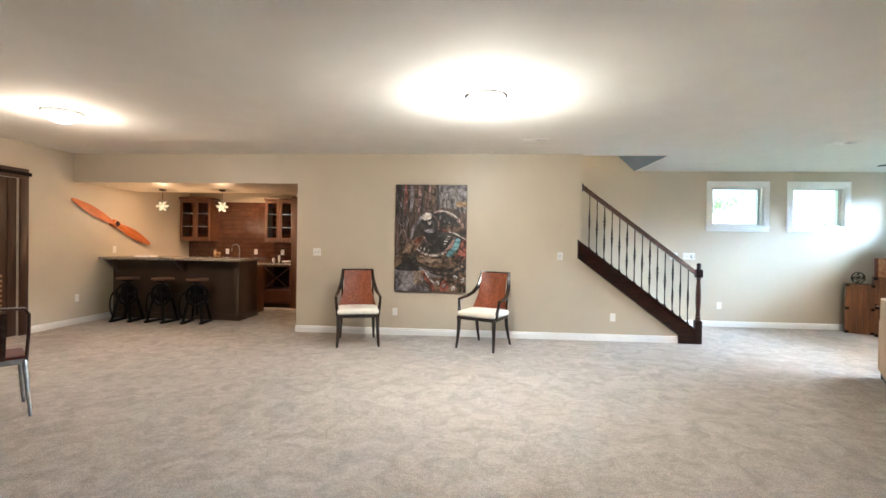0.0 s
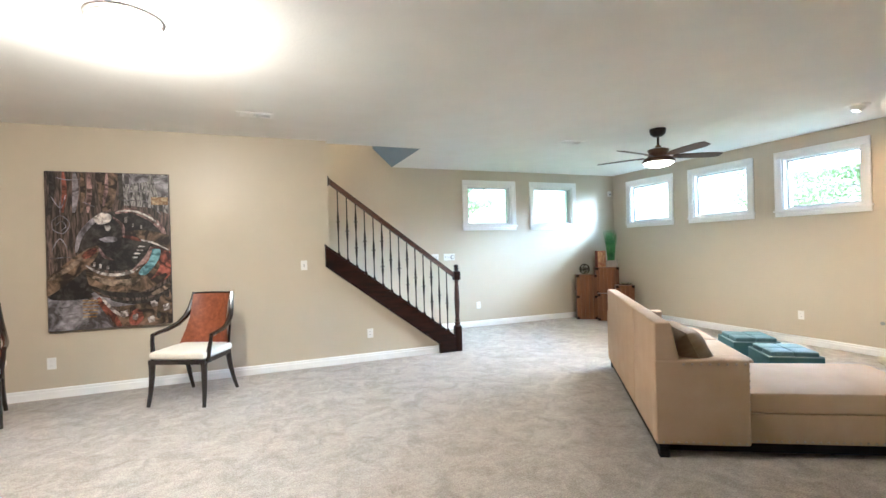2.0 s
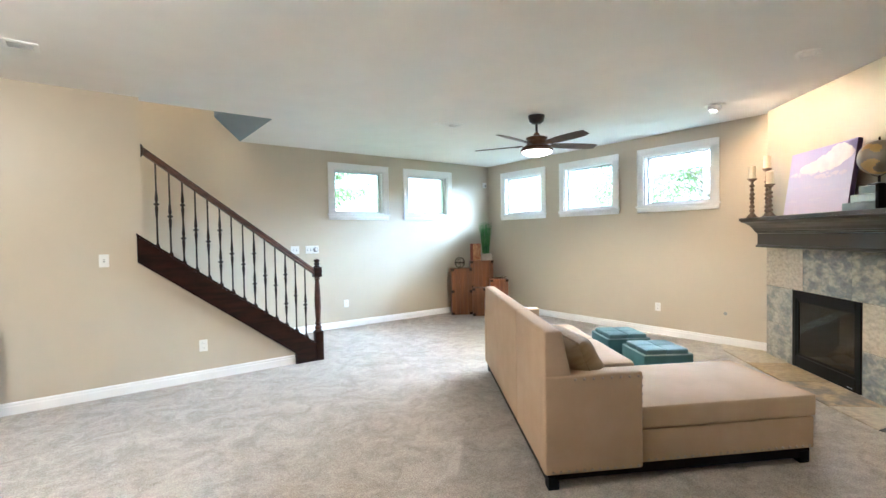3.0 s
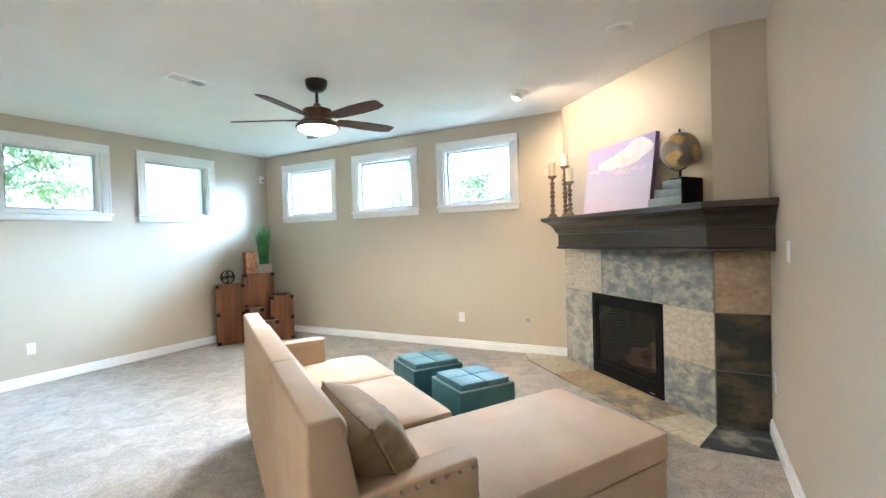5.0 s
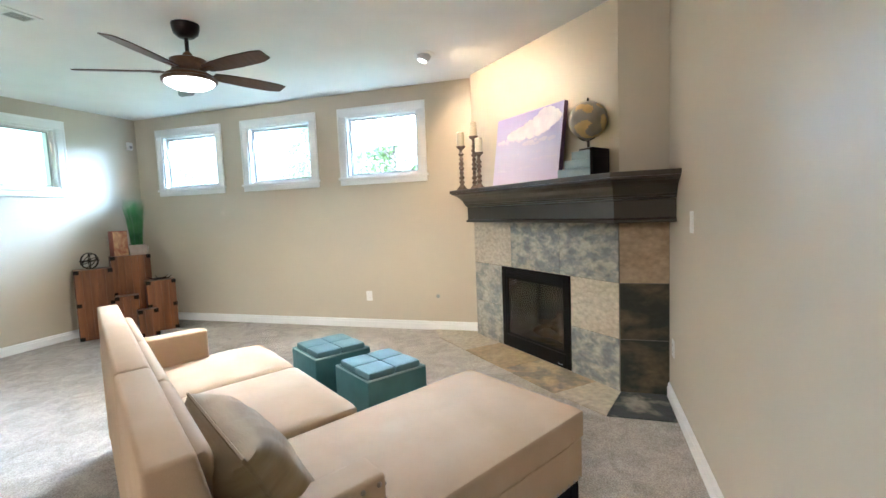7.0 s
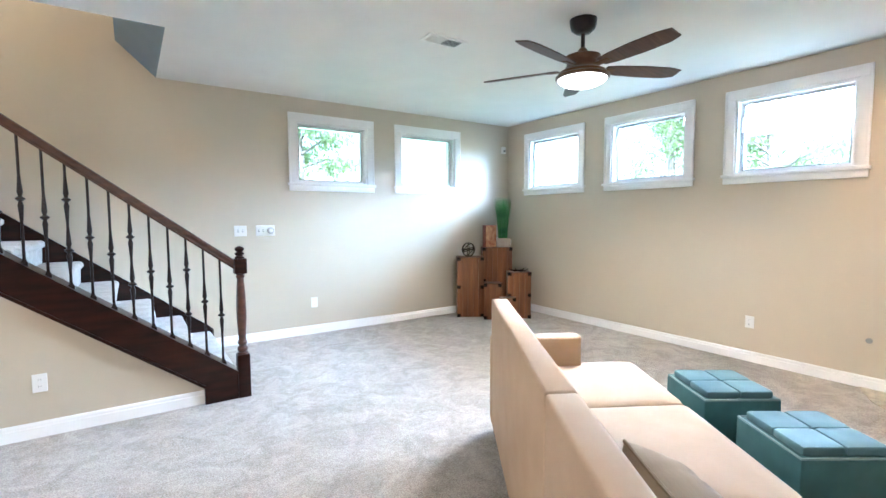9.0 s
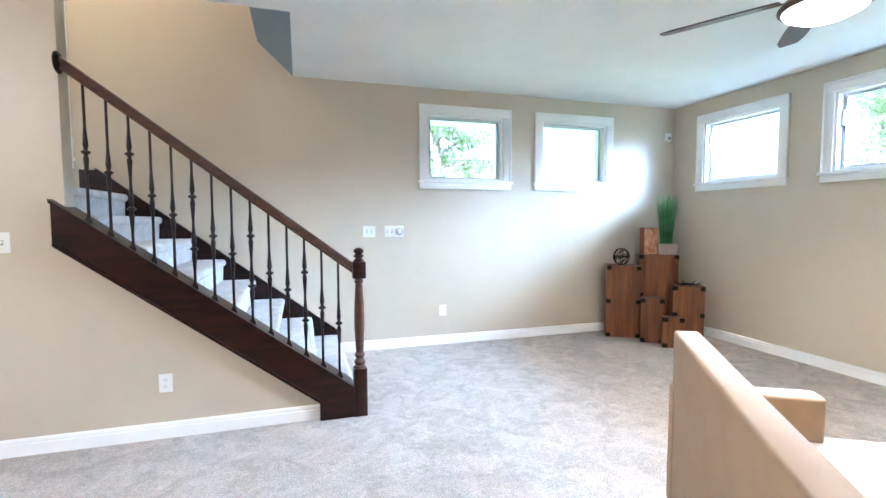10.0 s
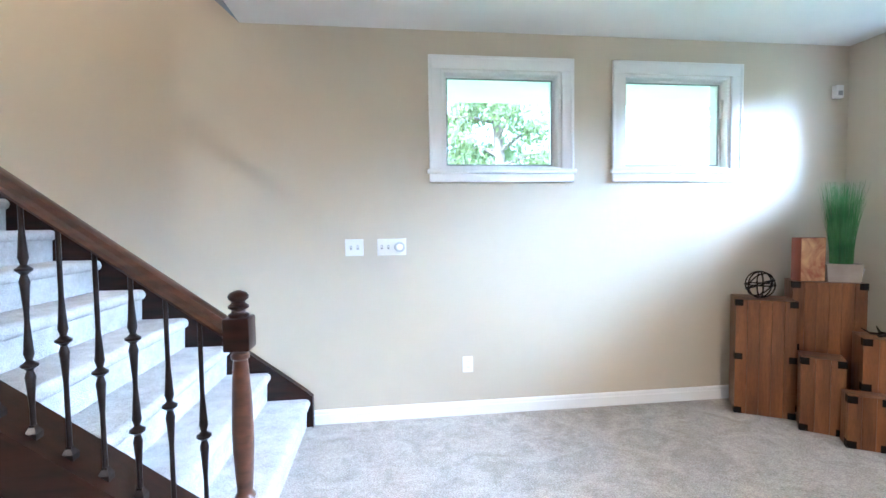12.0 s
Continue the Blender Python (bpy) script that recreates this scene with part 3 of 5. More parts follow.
# ---- fireplace ----
DI = Matrix(((math.sqrt(0.5), -math.sqrt(0.5), 0, 5.74), (math.sqrt(0.5), math.sqrt(0.5), 0, 2.50), (0, 0, 1, 0), (0, 0, 0, 1)))
# DI: x along the slanted front from the return corner, y out into the room, z up
CX, CY = 5.74 + 1.90 * math.sqrt(0.5), 2.50 + 1.90 * math.sqrt(0.5)
F0, F1, FZ = 0.48, 1.41, 0.785
setting("chimney_front", holed((0, 1.90), (0, CEIL), [(F0 + 0.02, F1 - 0.02, 0.02, FZ - 0.02)], 0.12, DI @ Matrix.Diagonal((1, -1, 1, 1))), M_WALL, "greige slanted corner chimney wall")
setting("chimney_return", Prism([(5.74, SY), (5.74, 2.4999), (5.8247, 2.4152), (5.86, SY)], "z", 0, CEIL), M_WALL, "greige return wall beside the fireplace")
setting("chimney_end", Prism([(CX, CY), (EX, CY), (EX, CY - 0.12), (CX, CY - 0.12)], "z", 0, CEIL), M_WALL, "greige end of the chimney wall")


def slate(name, a, b, lo=0.44, hi=0.56, scale=4.0):
    m = mat(name, a, b, scale * 1.0, rough=0.52, bump=0.7, bscale=22, vary=0.10, fine=0.5, distort=0.3, bdist=0.004, stretch=(1, 1, 1.7))
    ramp = next(n for n in m.node_tree.nodes if n.type == "VALTORGB")
    ramp.color_ramp.elements[0].position, ramp.color_ramp.elements[1].position = lo, hi
    return m


SL_SAND = slate("sand slate", (0.44, 0.37, 0.26), (0.52, 0.46, 0.35), 0.3, 0.7, 2)
SL_BLUE = slate("blue grey slate", (0.20, 0.215, 0.21), (0.42, 0.39, 0.31), 0.42, 0.60, 8)
SL_GREY = slate("grey green slate", (0.23, 0.235, 0.21), (0.41, 0.375, 0.30), 0.40, 0.58, 6)
SL_DARK = slate("dark slate", (0.024, 0.027, 0.02), (0.13, 0.095, 0.05), 0.42, 0.70, 5)
SL_RUST = slate("rust slate", (0.27, 0.165, 0.075), (0.42, 0.32, 0.18), 0.3, 0.65, 2.5)
SL_TAN = slate("tan slate", (0.34, 0.24, 0.14), (0.42, 0.32, 0.20), 0.3, 0.65, 2.5)
SL_NAVY = slate("navy slate", (0.03, 0.04, 0.05), (0.34, 0.30, 0.24), 0.45, 0.6, 5)
SL_RUSTY = slate("cream and rust slate", (0.21, 0.18, 0.14), (0.44, 0.32, 0.18), 0.42, 0.58, 5)
M_GROUT = mat("grout", (0.22, 0.19, 0.15), rough=0.9)
surround = thing("fireplace_surround", "slate tiled fireplace surround in mixed sand, blue and dark tones", "fireplace surround")
tagged(surround, kind="structure")
ZR = (0.004, 0.385, 0.785, 1.215)
G = 0.0022
plan = [(0.0, F0, 0, 1, SL_BLUE), (0.0, F0, 1, 2, SL_SAND), (F1, 1.90, 0, 1, SL_GREY), (F1, 1.90, 1, 2, SL_GREY), (0.0, 0.60, 2, 3, SL_BLUE), (0.60, 1.26, 2, 3, SL_BLUE), (1.26, 1.90, 2, 3, SL_SAND)]
for a, b, i, j, mt in plan:
    part("tile", Box(a + G, b - G, 0.0005, 0.012, ZR[i] + G, ZR[j] - G, 0.0012, 1, DI), mt, surround, smooth=False)
for i, mt in enumerate((SL_DARK, SL_DARK, SL_TAN)):
    part("tile", Box(5.728, 5.7395, SY + G, 2.503 - G, ZR[i] + G, ZR[i + 1] - G, 0.0012, 1), mt, surround, smooth=False)
part("grout", Box(0, F0 - 0.001, 0.0002, 0.008, 0, 1.215, m=DI), M_GROUT, surround, smooth=False)
part("grout", Box(F1 + 0.001, 1.90, 0.0002, 0.008, 0, 1.215, m=DI), M_GROUT, surround, smooth=False)
part("grout", Box(F0, F1, 0.0002, 0.008, FZ + 0.001, 1.215, m=DI), M_GROUT, surround, smooth=False)
part("grout", Box(5.732, 5.7398, SY, 2.50, 0, 1.215), M_GROUT, surround, smooth=False)

hearth = thing("hearth", "flush slate tile hearth in rust, sand and dark pieces", "hearth")
tagged(hearth, kind="structure")
HD = 0.42
k = math.sqrt(0.5)


def front(s, d):
    return (5.74 + s * k - d * k, 2.50 + s * k + d * k)


def flat_tile(points, mt):
    c = Vector((sum(p[0] for p in points) / len(points), sum(p[1] for p in points) / len(points)))
    pts = [tuple(Vector(p) + (c - Vector(p)).normalized() * 0.004) for p in points]
    part("tile", Prism(pts, "z", 0.001, 0.009), mt, hearth, smooth=False)


for s0, s1, mt in ((0.22, 0.85, SL_RUSTY), (0.85, 1.47, SL_RUST), (1.47, 2.02, SL_SAND)):
    flat_tile([front(s0, 0.014), front(s1, 0.014), front(s1, HD), front(s0, HD)], mt)
flat_tile([front(2.02, 0.014), front(2.02, HD), (EX - 0.02, front(2.02, HD)[1] + 0.14), (EX - 0.02, CY + 0.02), (front(1.9, 0)[0] + 0.01, CY + 0.02)], SL_SAND)
flat_tile([(5.725, 2.5), front(0.22, 0.014), front(0.22, HD), (5.305, 2.615)], SL_SAND)
flat_tile([(5.725, 2.5), (5.305, 2.615), (5.30, 2.205), (5.725, 2.205)], SL_NAVY)

fire = thing("gas_fireplace", "black framed glass fronted gas fireplace insert with ceramic logs", "fireplace")
bm = bmesh.new()
for a, b, z0, z1 in ((F0 + 0.002, F0 + 0.06, 0.012, FZ - 0.003), (F1 - 0.06, F1 - 0.002, 0.012, FZ - 0.003), (F0 + 0.0601, F1 - 0.0601, 0.70, FZ - 0.003), (F0 + 0.0601, F1 - 0.0601, 0.012, 0.13)):
    box(bm, a, b, -0.03, 0.022, z0, z1, 0.003, 1, DI)
part("frame", bm, M_BLACK, fire, smooth=False)
for i in range(4):
    part("louvre", Box(F0 + 0.07, F1 - 0.07, 0.0225, 0.028, 0.712 + i * 0.016, 0.718 + i * 0.016, 0, 1, DI), M_BLACK, fire, smooth=False)
bm = bmesh.new()
for a, b, z0, z1 in ((F0 + 0.0605, F0 + 0.085, 0.1305, 0.6995), (F1 - 0.085, F1 - 0.0605, 0.1305, 0.6995), (F0 + 0.0855, F1 - 0.0855, 0.675, 0.6995), (F0 + 0.0855, F1 - 0.0855, 0.1305, 0.155)):
    box(bm, a, b, 0.0065, 0.014, z0, z1, 0.002, 1, DI)
part("door_trim", bm, M_BLACK, fire, smooth=False)
part("control_badge", Box(F0 + 0.09, F0 + 0.15, 0.0225, 0.024, 0.035, 0.041, 0, 1, DI), M_SASH, fire, "small pale badge", smooth=False)
fire_pane = part("glass", Box(F0 + 0.06, F1 - 0.06, 0.002, 0.006, 0.13, 0.69, m=DI), M_FIREGLASS, fire, smooth=False)
fire_pane.visible_shadow = False
bm = bmesh.new()
for a in ((F0 + 0.03, F1 - 0.03, -0.42, -0.40, 0.0205, 0.7645), (F0 + 0.0205, F0 + 0.03, -0.42, -0.031, 0.0205, 0.7645), (F1 - 0.03, F1 - 0.0205, -0.42, -0.031, 0.0205, 0.7645), (F0 + 0.03, F1 - 0.03, -0.40, -0.031, 0.0205, 0.10), (F0 + 0.03, F1 - 0.03, -0.40, -0.031, 0.755, 0.7645)):
    box(bm, *a, m=DI)
part("firebox", bm, M_BRICK, fire, smooth=False)
M_LOG = mat("ceramic log", (0.16, 0.10, 0.05), (0.05, 0.03, 0.02), 12, rough=0.9, bump=0.8, bscale=40, bdist=0.006)
for a, b, r in (((0.66, -0.24, 0.15), (1.18, -0.20, 0.17), 0.045), ((0.72, -0.32, 0.2), (1.22, -0.30, 0.22), 0.05), ((0.80, -0.18, 0.18), (1.0, -0.34, 0.33), 0.035), ((1.15, -0.17, 0.17), (0.92, -0.33, 0.31), 0.032)):
    pts = [DI @ (Vector(a).lerp(Vector(b), q / 6) + Vector((0, 0, 0.012 * math.sin(q * 2.1)))) for q in range(7)]
    part("log", Tube(pts, [r * (0.85 + 0.2 * math.sin(q * 1.7)) for q in range(7)], 10), M_LOG, fire, "brown ceramic log")

# mantel shelf: one moulding swept round the corner
MP = [(0.0, 1.215), (0.225, 1.215), (0.232, 1.222), (0.232, 1.234), (0.222, 1.242), (0.218, 1.246), (0.218, 1.362), (0.228, 1.366), (0.228, 1.376), (0.238, 1.380), (0.238, 1.390), (0.245, 1.396), (0.255, 1.420), (0.275, 1.448), (0.305, 1.472), (0.330, 1.484), (0.342, 1.490), (0.342, 1.500), (0.355, 1.504), (0.355, 1.528), (0.350, 1.532), (0.0, 1.532)]
mantel = thing("mantel_shelf", "dark brown painted mantel shelf with crown moulding over slate tiles", "mantel")


def swept(name, profile):
    bm = bmesh.new()
    rows = []
    for d, z in profile:
        xr = 5.74 - d * 1.19
        yk = xr - 3.24 + d * math.sqrt(2)
        se = 1.66 + max(0, d - 0.2) * 0.8
        rows.append([bm.verts.new(c) for c in ((xr, SY + 0.002, z), (xr, yk if d else 2.5, z), (*front(se, d), z))])
    for a, b in zip(rows, rows[1:] + rows[:1]):
        for i in range(2):
            bm.faces.new((a[i], a[i + 1], b[i + 1], b[i]))
    bm.faces.new([r[0] for r in rows])
    bm.faces.new([r[2] for r in rows])
    part(name, bm, M_MANTEL, mantel, smooth=False)


swept("bead", MP[0:6] + [(0.0, 1.246)])
swept("frieze", [(0.0, 1.2462), (0.218, 1.2462), (0.218, 1.362), (0.0, 1.362)])
swept("crown_moulding", [(0.0, 1.3622)] + MP[7:17] + [(0.342, 1.500), (0.0, 1.500)])
swept("shelf", [(0.0, 1.5002), (0.355, 1.5002)] + MP[19:])

MZ = 1.533
M_CANDLE = mat("ivory candle", (0.75, 0.68, 0.52), rough=0.5)
M_TURNED = mat("weathered turned wood", (0.10, 0.065, 0.045), (0.26, 0.19, 0.14), 14, rough=0.7, bump=0.4, bscale=60, stretch=(1, 1, 4))
for s, d, h in ((1.66, 0.28, 0.42), (1.70, 0.11, 0.53), (1.47, 0.20, 0.34)):
    x, y = front(s, d)
    c = thing("candlestick", "turned weathered wooden candlestick with an ivory pillar candle on the mantel", "candlestick", pose(x, y, MZ), "candlesticks on the mantel")
    pr = [(0.052, 0), (0.052, 0.012), (0.040, 0.022), (0.030, 0.035), (0.017, 0.05)]
    n = int((h - 0.10) / 0.045)
    for q in range(n):
        z = 0.055 + q * 0.045
        w = 0.026 if q % 3 != 2 else 0.020
        pr += [(0.012, z), (w, z + 0.012), (w, z + 0.024), (0.013, z + 0.038)]
    pr += [(0.014, h - 0.035), (0.030, h - 0.022), (0.044, h - 0.010), (0.046, h)]
    part("stick", Lathe(pr, 16), M_TURNED, c)
    part("candle", Lathe([(0.034, h + 0.0005), (0.035, h + 0.004), (0.035, h + 0.128), (0.031, h + 0.132), (0.01, h + 0.128)], 18), M_CANDLE, c)
    part("wick", Lathe([(0.0015, h + 0.128), (0.0015, h + 0.142)], 5), M_BLACK, c)
art = thing("cloud_canvas", "canvas of white clouds in a lilac sky on the mantel", "picture", DI @ pose(0.86, 0.135, MZ, 8))
M_SKYP = mat("lilac sky paint", (0.5, 0.5, 0.7), rough=0.6, bump=0.2, bscale=300)
tr = M_SKYP.node_tree
tcn, sep, rmp = tr.nodes.new("ShaderNodeTexCoord"), tr.nodes.new("ShaderNodeSeparateXYZ"), tr.nodes.new("ShaderNodeValToRGB")
tr.links.new(tcn.outputs["Generated"], sep.inputs[0])
tr.links.new(sep.outputs[2], rmp.inputs[0])
rmp.color_ramp.elements[0].color, rmp.color_ramp.elements[1].color = (0.72, 0.62, 0.75, 1), (0.42, 0.36, 0.66, 1)
rmp.color_ramp.elements.new(0.45).color = (0.62, 0.60, 0.80, 1)
tr.links.new(rmp.outputs[0], tr.nodes["Principled BSDF"].inputs["Base Color"])
part("canvas", Box(-0.435, 0.435, -0.0, 0.036, 0, 0.60, 0.002, 1), M_SKYP, art)
part("edge_wrap", Box(-0.4375, -0.4352, 0.0, 0.036, 0.001, 0.599), mat("plum canvas edge", (0.07, 0.04, 0.09), rough=0.7), art, "dark plum canvas edge", smooth=False)
M_CLOUD = mat("cloud paint", (0.76, 0.68, 0.76), (0.86, 0.82, 0.85), 9, rough=0.7)
M_WISP = mat("wisp paint", (0.66, 0.60, 0.76), (0.74, 0.68, 0.80), 6, rough=0.7)
rc = random.Random(4)
for cx, cz, w, hh, n, mt in ((0.10, 0.385, 0.29, 0.022, 90, M_WISP), (-0.16, 0.335, 0.20, 0.02, 70, M_WISP), (0.0, 0.425, 0.25, 0.045, 150, M_CLOUD), (-0.12, 0.45, 0.20, 0.07, 150, M_CLOUD), (-0.25, 0.49, 0.15, 0.085, 150, M_CLOUD), (-0.25, 0.19, 0.15, 0.012, 40, M_WISP), (0.12, 0.13, 0.25, 0.015, 40, M_WISP), (0.05, 0.25, 0.3, 0.01, 30, M_WISP)):
    layer_y = 0.0362 + cz * 0.0004
    bm = bmesh.new()
    for q in range(n):
        a, b = rc.uniform(-1, 1), rc.uniform(-1, 1)
        r = rc.uniform(0.2, 1) * min(0.028, hh * 0.7)
        px, pz = cx + a * w, cz + b * hh * (1 - a * a)
        ring = [bm.verts.new((max(-0.43, min(0.43, px + r * 1.7 * math.cos(t * math.pi / 7))), layer_y + 0.000004 * q, pz + r * math.sin(t * math.pi / 7))) for t in range(14)]
        bm.faces.new(ring)
    tagged(part("cloud", bm, mt, art, "white and pink painted cloud", smooth=False), kind="stuff")

M_BLUEBOX = mat("blue grey painted wood", (0.27, 0.35, 0.38), (0.36, 0.43, 0.45), 9, rough=0.35, bump=0.2, bscale=80)
bx = thing("tiered_box", "blue grey painted tiered letter box with dark sides on the mantel", "box", DI @ pose(0.17, 0.15, MZ, 0, 0, 14))
for q in range(3):
    part("tier", Box(-0.11 + q * 0.0, 0.15 - q * 0.035, -0.09, 0.11 - q * 0.035, 0.001 + q * 0.062, 0.06 + q * 0.062, 0.004), M_BLUEBOX, bx)
part("side", Box(-0.135, -0.112, -0.10, 0.12, 0, 0.19, 0.003), M_BLACK, bx)
gl = thing("globe", "silver globe with gold continents on a bronze stand atop the box", "globe", DI @ pose(0.15, 0.13, MZ + 0.187))
M_GLOBE = mat("grey silver globe paint", (0.25, 0.22, 0.18), (0.36, 0.33, 0.28), 4, rough=0.3, metal=0.3)
M_GOLD = mat("gold continent paint", (0.62, 0.44, 0.20), (0.52, 0.36, 0.15), 12, rough=0.4, metal=0.3)
sp = bmesh.new()
bmesh.ops.create_uvsphere(sp, u_segments=48, v_segments=30, radius=0.129, matrix=pose(0, 0, 0.205))
part("ball", sp, M_GLOBE, gl)
bm = bmesh.new()
bmesh.ops.create_uvsphere(bm, u_segments=64, v_segments=44, radius=0.1297, matrix=pose(0, 0, 0.205))
bm.faces.ensure_lookup_table()
drop = [f for f in bm.faces if noise.noise((f.calc_center_median() - Vector((0, 0, 0.205))) * 11 + Vector((3.1, 1.2, 7.7))) < 0.03]
bmesh.ops.delete(bm, geom=drop, context="FACES")
part("continent_relief", bm, M_GOLD, gl, "gold painted continents")
part("base", Lathe([(0.065, 0), (0.065, 0.008), (0.03, 0.014), (0.009, 0.02), (0.009, 0.066)], 20), M_IRON, gl)
arc = [(0.139 * math.cos(a), 0, 0.205 + 0.139 * math.sin(a)) for a in [radians(-115 + 15 * q) for q in range(13)]]
part("arm", Tube(arc, 0.004, 6), M_IRON, gl)
part("axis_pin", Lathe([(0.006, 0.3335), (0.008, 0.345), (0.004, 0.359)], 10), M_IRON, gl)


# ---- ceiling things ----
M_FAN = mat("bronze fan metal", (0.11, 0.06, 0.036), (0.16, 0.088, 0.05), 20, rough=0.35, metal=0.6)
M_BLADE = mat("dark walnut blade", (0.05, 0.024, 0.017), (0.11, 0.055, 0.038), 5, rough=0.4, stretch=(1, 14, 1))
M_BOWL = mat("lit frosted glass", (0.9, 0.85, 0.75), rough=0.4, emit=((1.0, 0.88, 0.72), 2.2))
fan = thing("ceiling_fan", "bronze ceiling fan with five walnut blades and a lit glass bowl", "ceiling fan", pose(5.02, 5.40, 0))
part("canopy", Lathe([(0.016, 2.625), (0.05, 2.630), (0.080, 2.655), (0.090, 2.69), (0.092, 2.719)], 24), M_IRON, fan)
part("rod", Lathe([(0.014, 2.50), (0.014, 2.6249)], 12), M_IRON, fan)
part("motor", Lathe([(0.15, 2.335), (0.168, 2.345), (0.160, 2.366), (0.125, 2.385), (0.108, 2.41), (0.104, 2.44), (0.118, 2.462), (0.120, 2.472), (0.08, 2.487), (0.035, 2.499), (0.03, 2.52), (0.014, 2.535)], 28), M_FAN, fan)
part("bowl", Lathe([(0.002, 2.265), (0.05, 2.267), (0.11, 2.281), (0.155, 2.305), (0.172, 2.3345)], 28), M_BOWL, fan, "lit frosted glass bowl")
part("light_ring", Lathe([(0.174, 2.320), (0.182, 2.326), (0.182, 2.340), (0.174, 2.345)], 28), M_FAN, fan)
FAN0 = 47
for q in range(5):
    m = pose(0, 0, 2.39, 0, 0, FAN0 + 72 * q) @ pose(0, 0, 0, -13)
    bm = bmesh.new()
    outline = [(0.17, 0.045), (0.25, 0.06), (0.45, 0.072), (0.64, 0.068), (0.715, 0.045), (0.72, -0.045), (0.64, -0.062), (0.45, -0.066), (0.25, -0.055), (0.17, -0.04)]
    prism(bm, outline, "z", 0, 0.008)
    bm.transform(m)
    part("blade", bm, M_BLADE, fan, "dark walnut fan blade", smooth=False)
    bm = Box(0.11, 0.24, -0.022, 0.022, -0.006, -0.0005, 0.002, 1, m)
    part("blade_arm", bm, M_FAN, fan)

M_RING = mat("brushed nickel", (0.55, 0.52, 0.47), rough=0.3, metal=1)
for lx, ly in LIGHTS:
    c = thing("flush_light", "round lit flush ceiling light with a nickel ring", "ceiling light", pose(lx, ly, 0), "flush ceiling lights")
    part("pan", Lathe([(0.185, CEIL - 0.03), (0.19, CEIL - 0.025), (0.19, CEIL - 0.0005)], 36), M_RING, c)
    part("bowl", Lathe([(0.003, CEIL - 0.115), (0.07, CEIL - 0.108), (0.14, CEIL - 0.08), (0.178, CEIL - 0.0301)], 36), M_BOWL, c, "lit frosted glass bowl")


def vent(x, y, turn):
    v = thing("ceiling_vent", "white slatted ceiling air register", "air vent", pose(x, y, CEIL - 0.0005, 0, 0, turn), "ceiling air registers")
    bm = bmesh.new()
    for a in ((-0.17, 0.17, 0.055, 0.085), (-0.17, 0.17, -0.085, -0.055), (-0.17, -0.14, -0.0549, 0.0549), (0.14, 0.17, -0.0549, 0.0549), (-0.006, 0.006, -0.0549, 0.0549)):
        box(bm, *a, -0.008, 0)
    part("frame", bm, M_PLATE, v, smooth=False)
    for sx in (-1, 1):
        for q in range(7):
            part("slat", Box(-0.066, 0.066, -0.006, 0.006, -0.0007, 0.0007, m=pose(sx * 0.073, -0.046 + q * 0.0153, -0.005, 35 * sx)), M_PLATE, v, smooth=False)
    part("backing", Box(-0.14, 0.14, -0.0549, 0.0549, -0.0012, -0.0003), M_SLOT, v, smooth=False)


vent(0.61, 6.08, 0)
vent(4.43, 6.24, 0)
# second eyeball downlight, unlit: a plain disc with a dome
eb_off = thing("smoke_detector", "white round unlit eyeball downlight on the ceiling", "smoke detector", pose(5.35, 3.03, 0))
part("base", Lathe([(0.082, CEIL - 0.014), (0.085, CEIL - 0.01), (0.085, CEIL - 0.0005)], 28), M_PLATE, eb_off)
part("sensor", Lathe([(0.02, CEIL - 0.042), (0.045, CEIL - 0.038), (0.055, CEIL - 0.0141)], 24), M_PLATE, eb_off)
eb = thing("eyeball_downlight", "white lit eyeball downlight aimed at the chimney wall", "downlight", pose(6.30, 4.07, 0))
part("ring", Lathe([(0.07, CEIL - 0.008), (0.095, CEIL - 0.006), (0.098, CEIL - 0.0005)], 28), M_PLATE, eb)
part("eyeball", Lathe([(0.045, -0.055), (0.06, -0.03), (0.068, 0.0)], 24, pose(0, 0, CEIL - 0.006, 14, 14)), M_PLATE, eb)
part("bulb", Lathe([(0.003, -0.060), (0.02, -0.059), (0.03, -0.0555)], 20, pose(0, 0, CEIL - 0.006, 14, 14)), M_BOWL, eb, "lit frosted bulb")


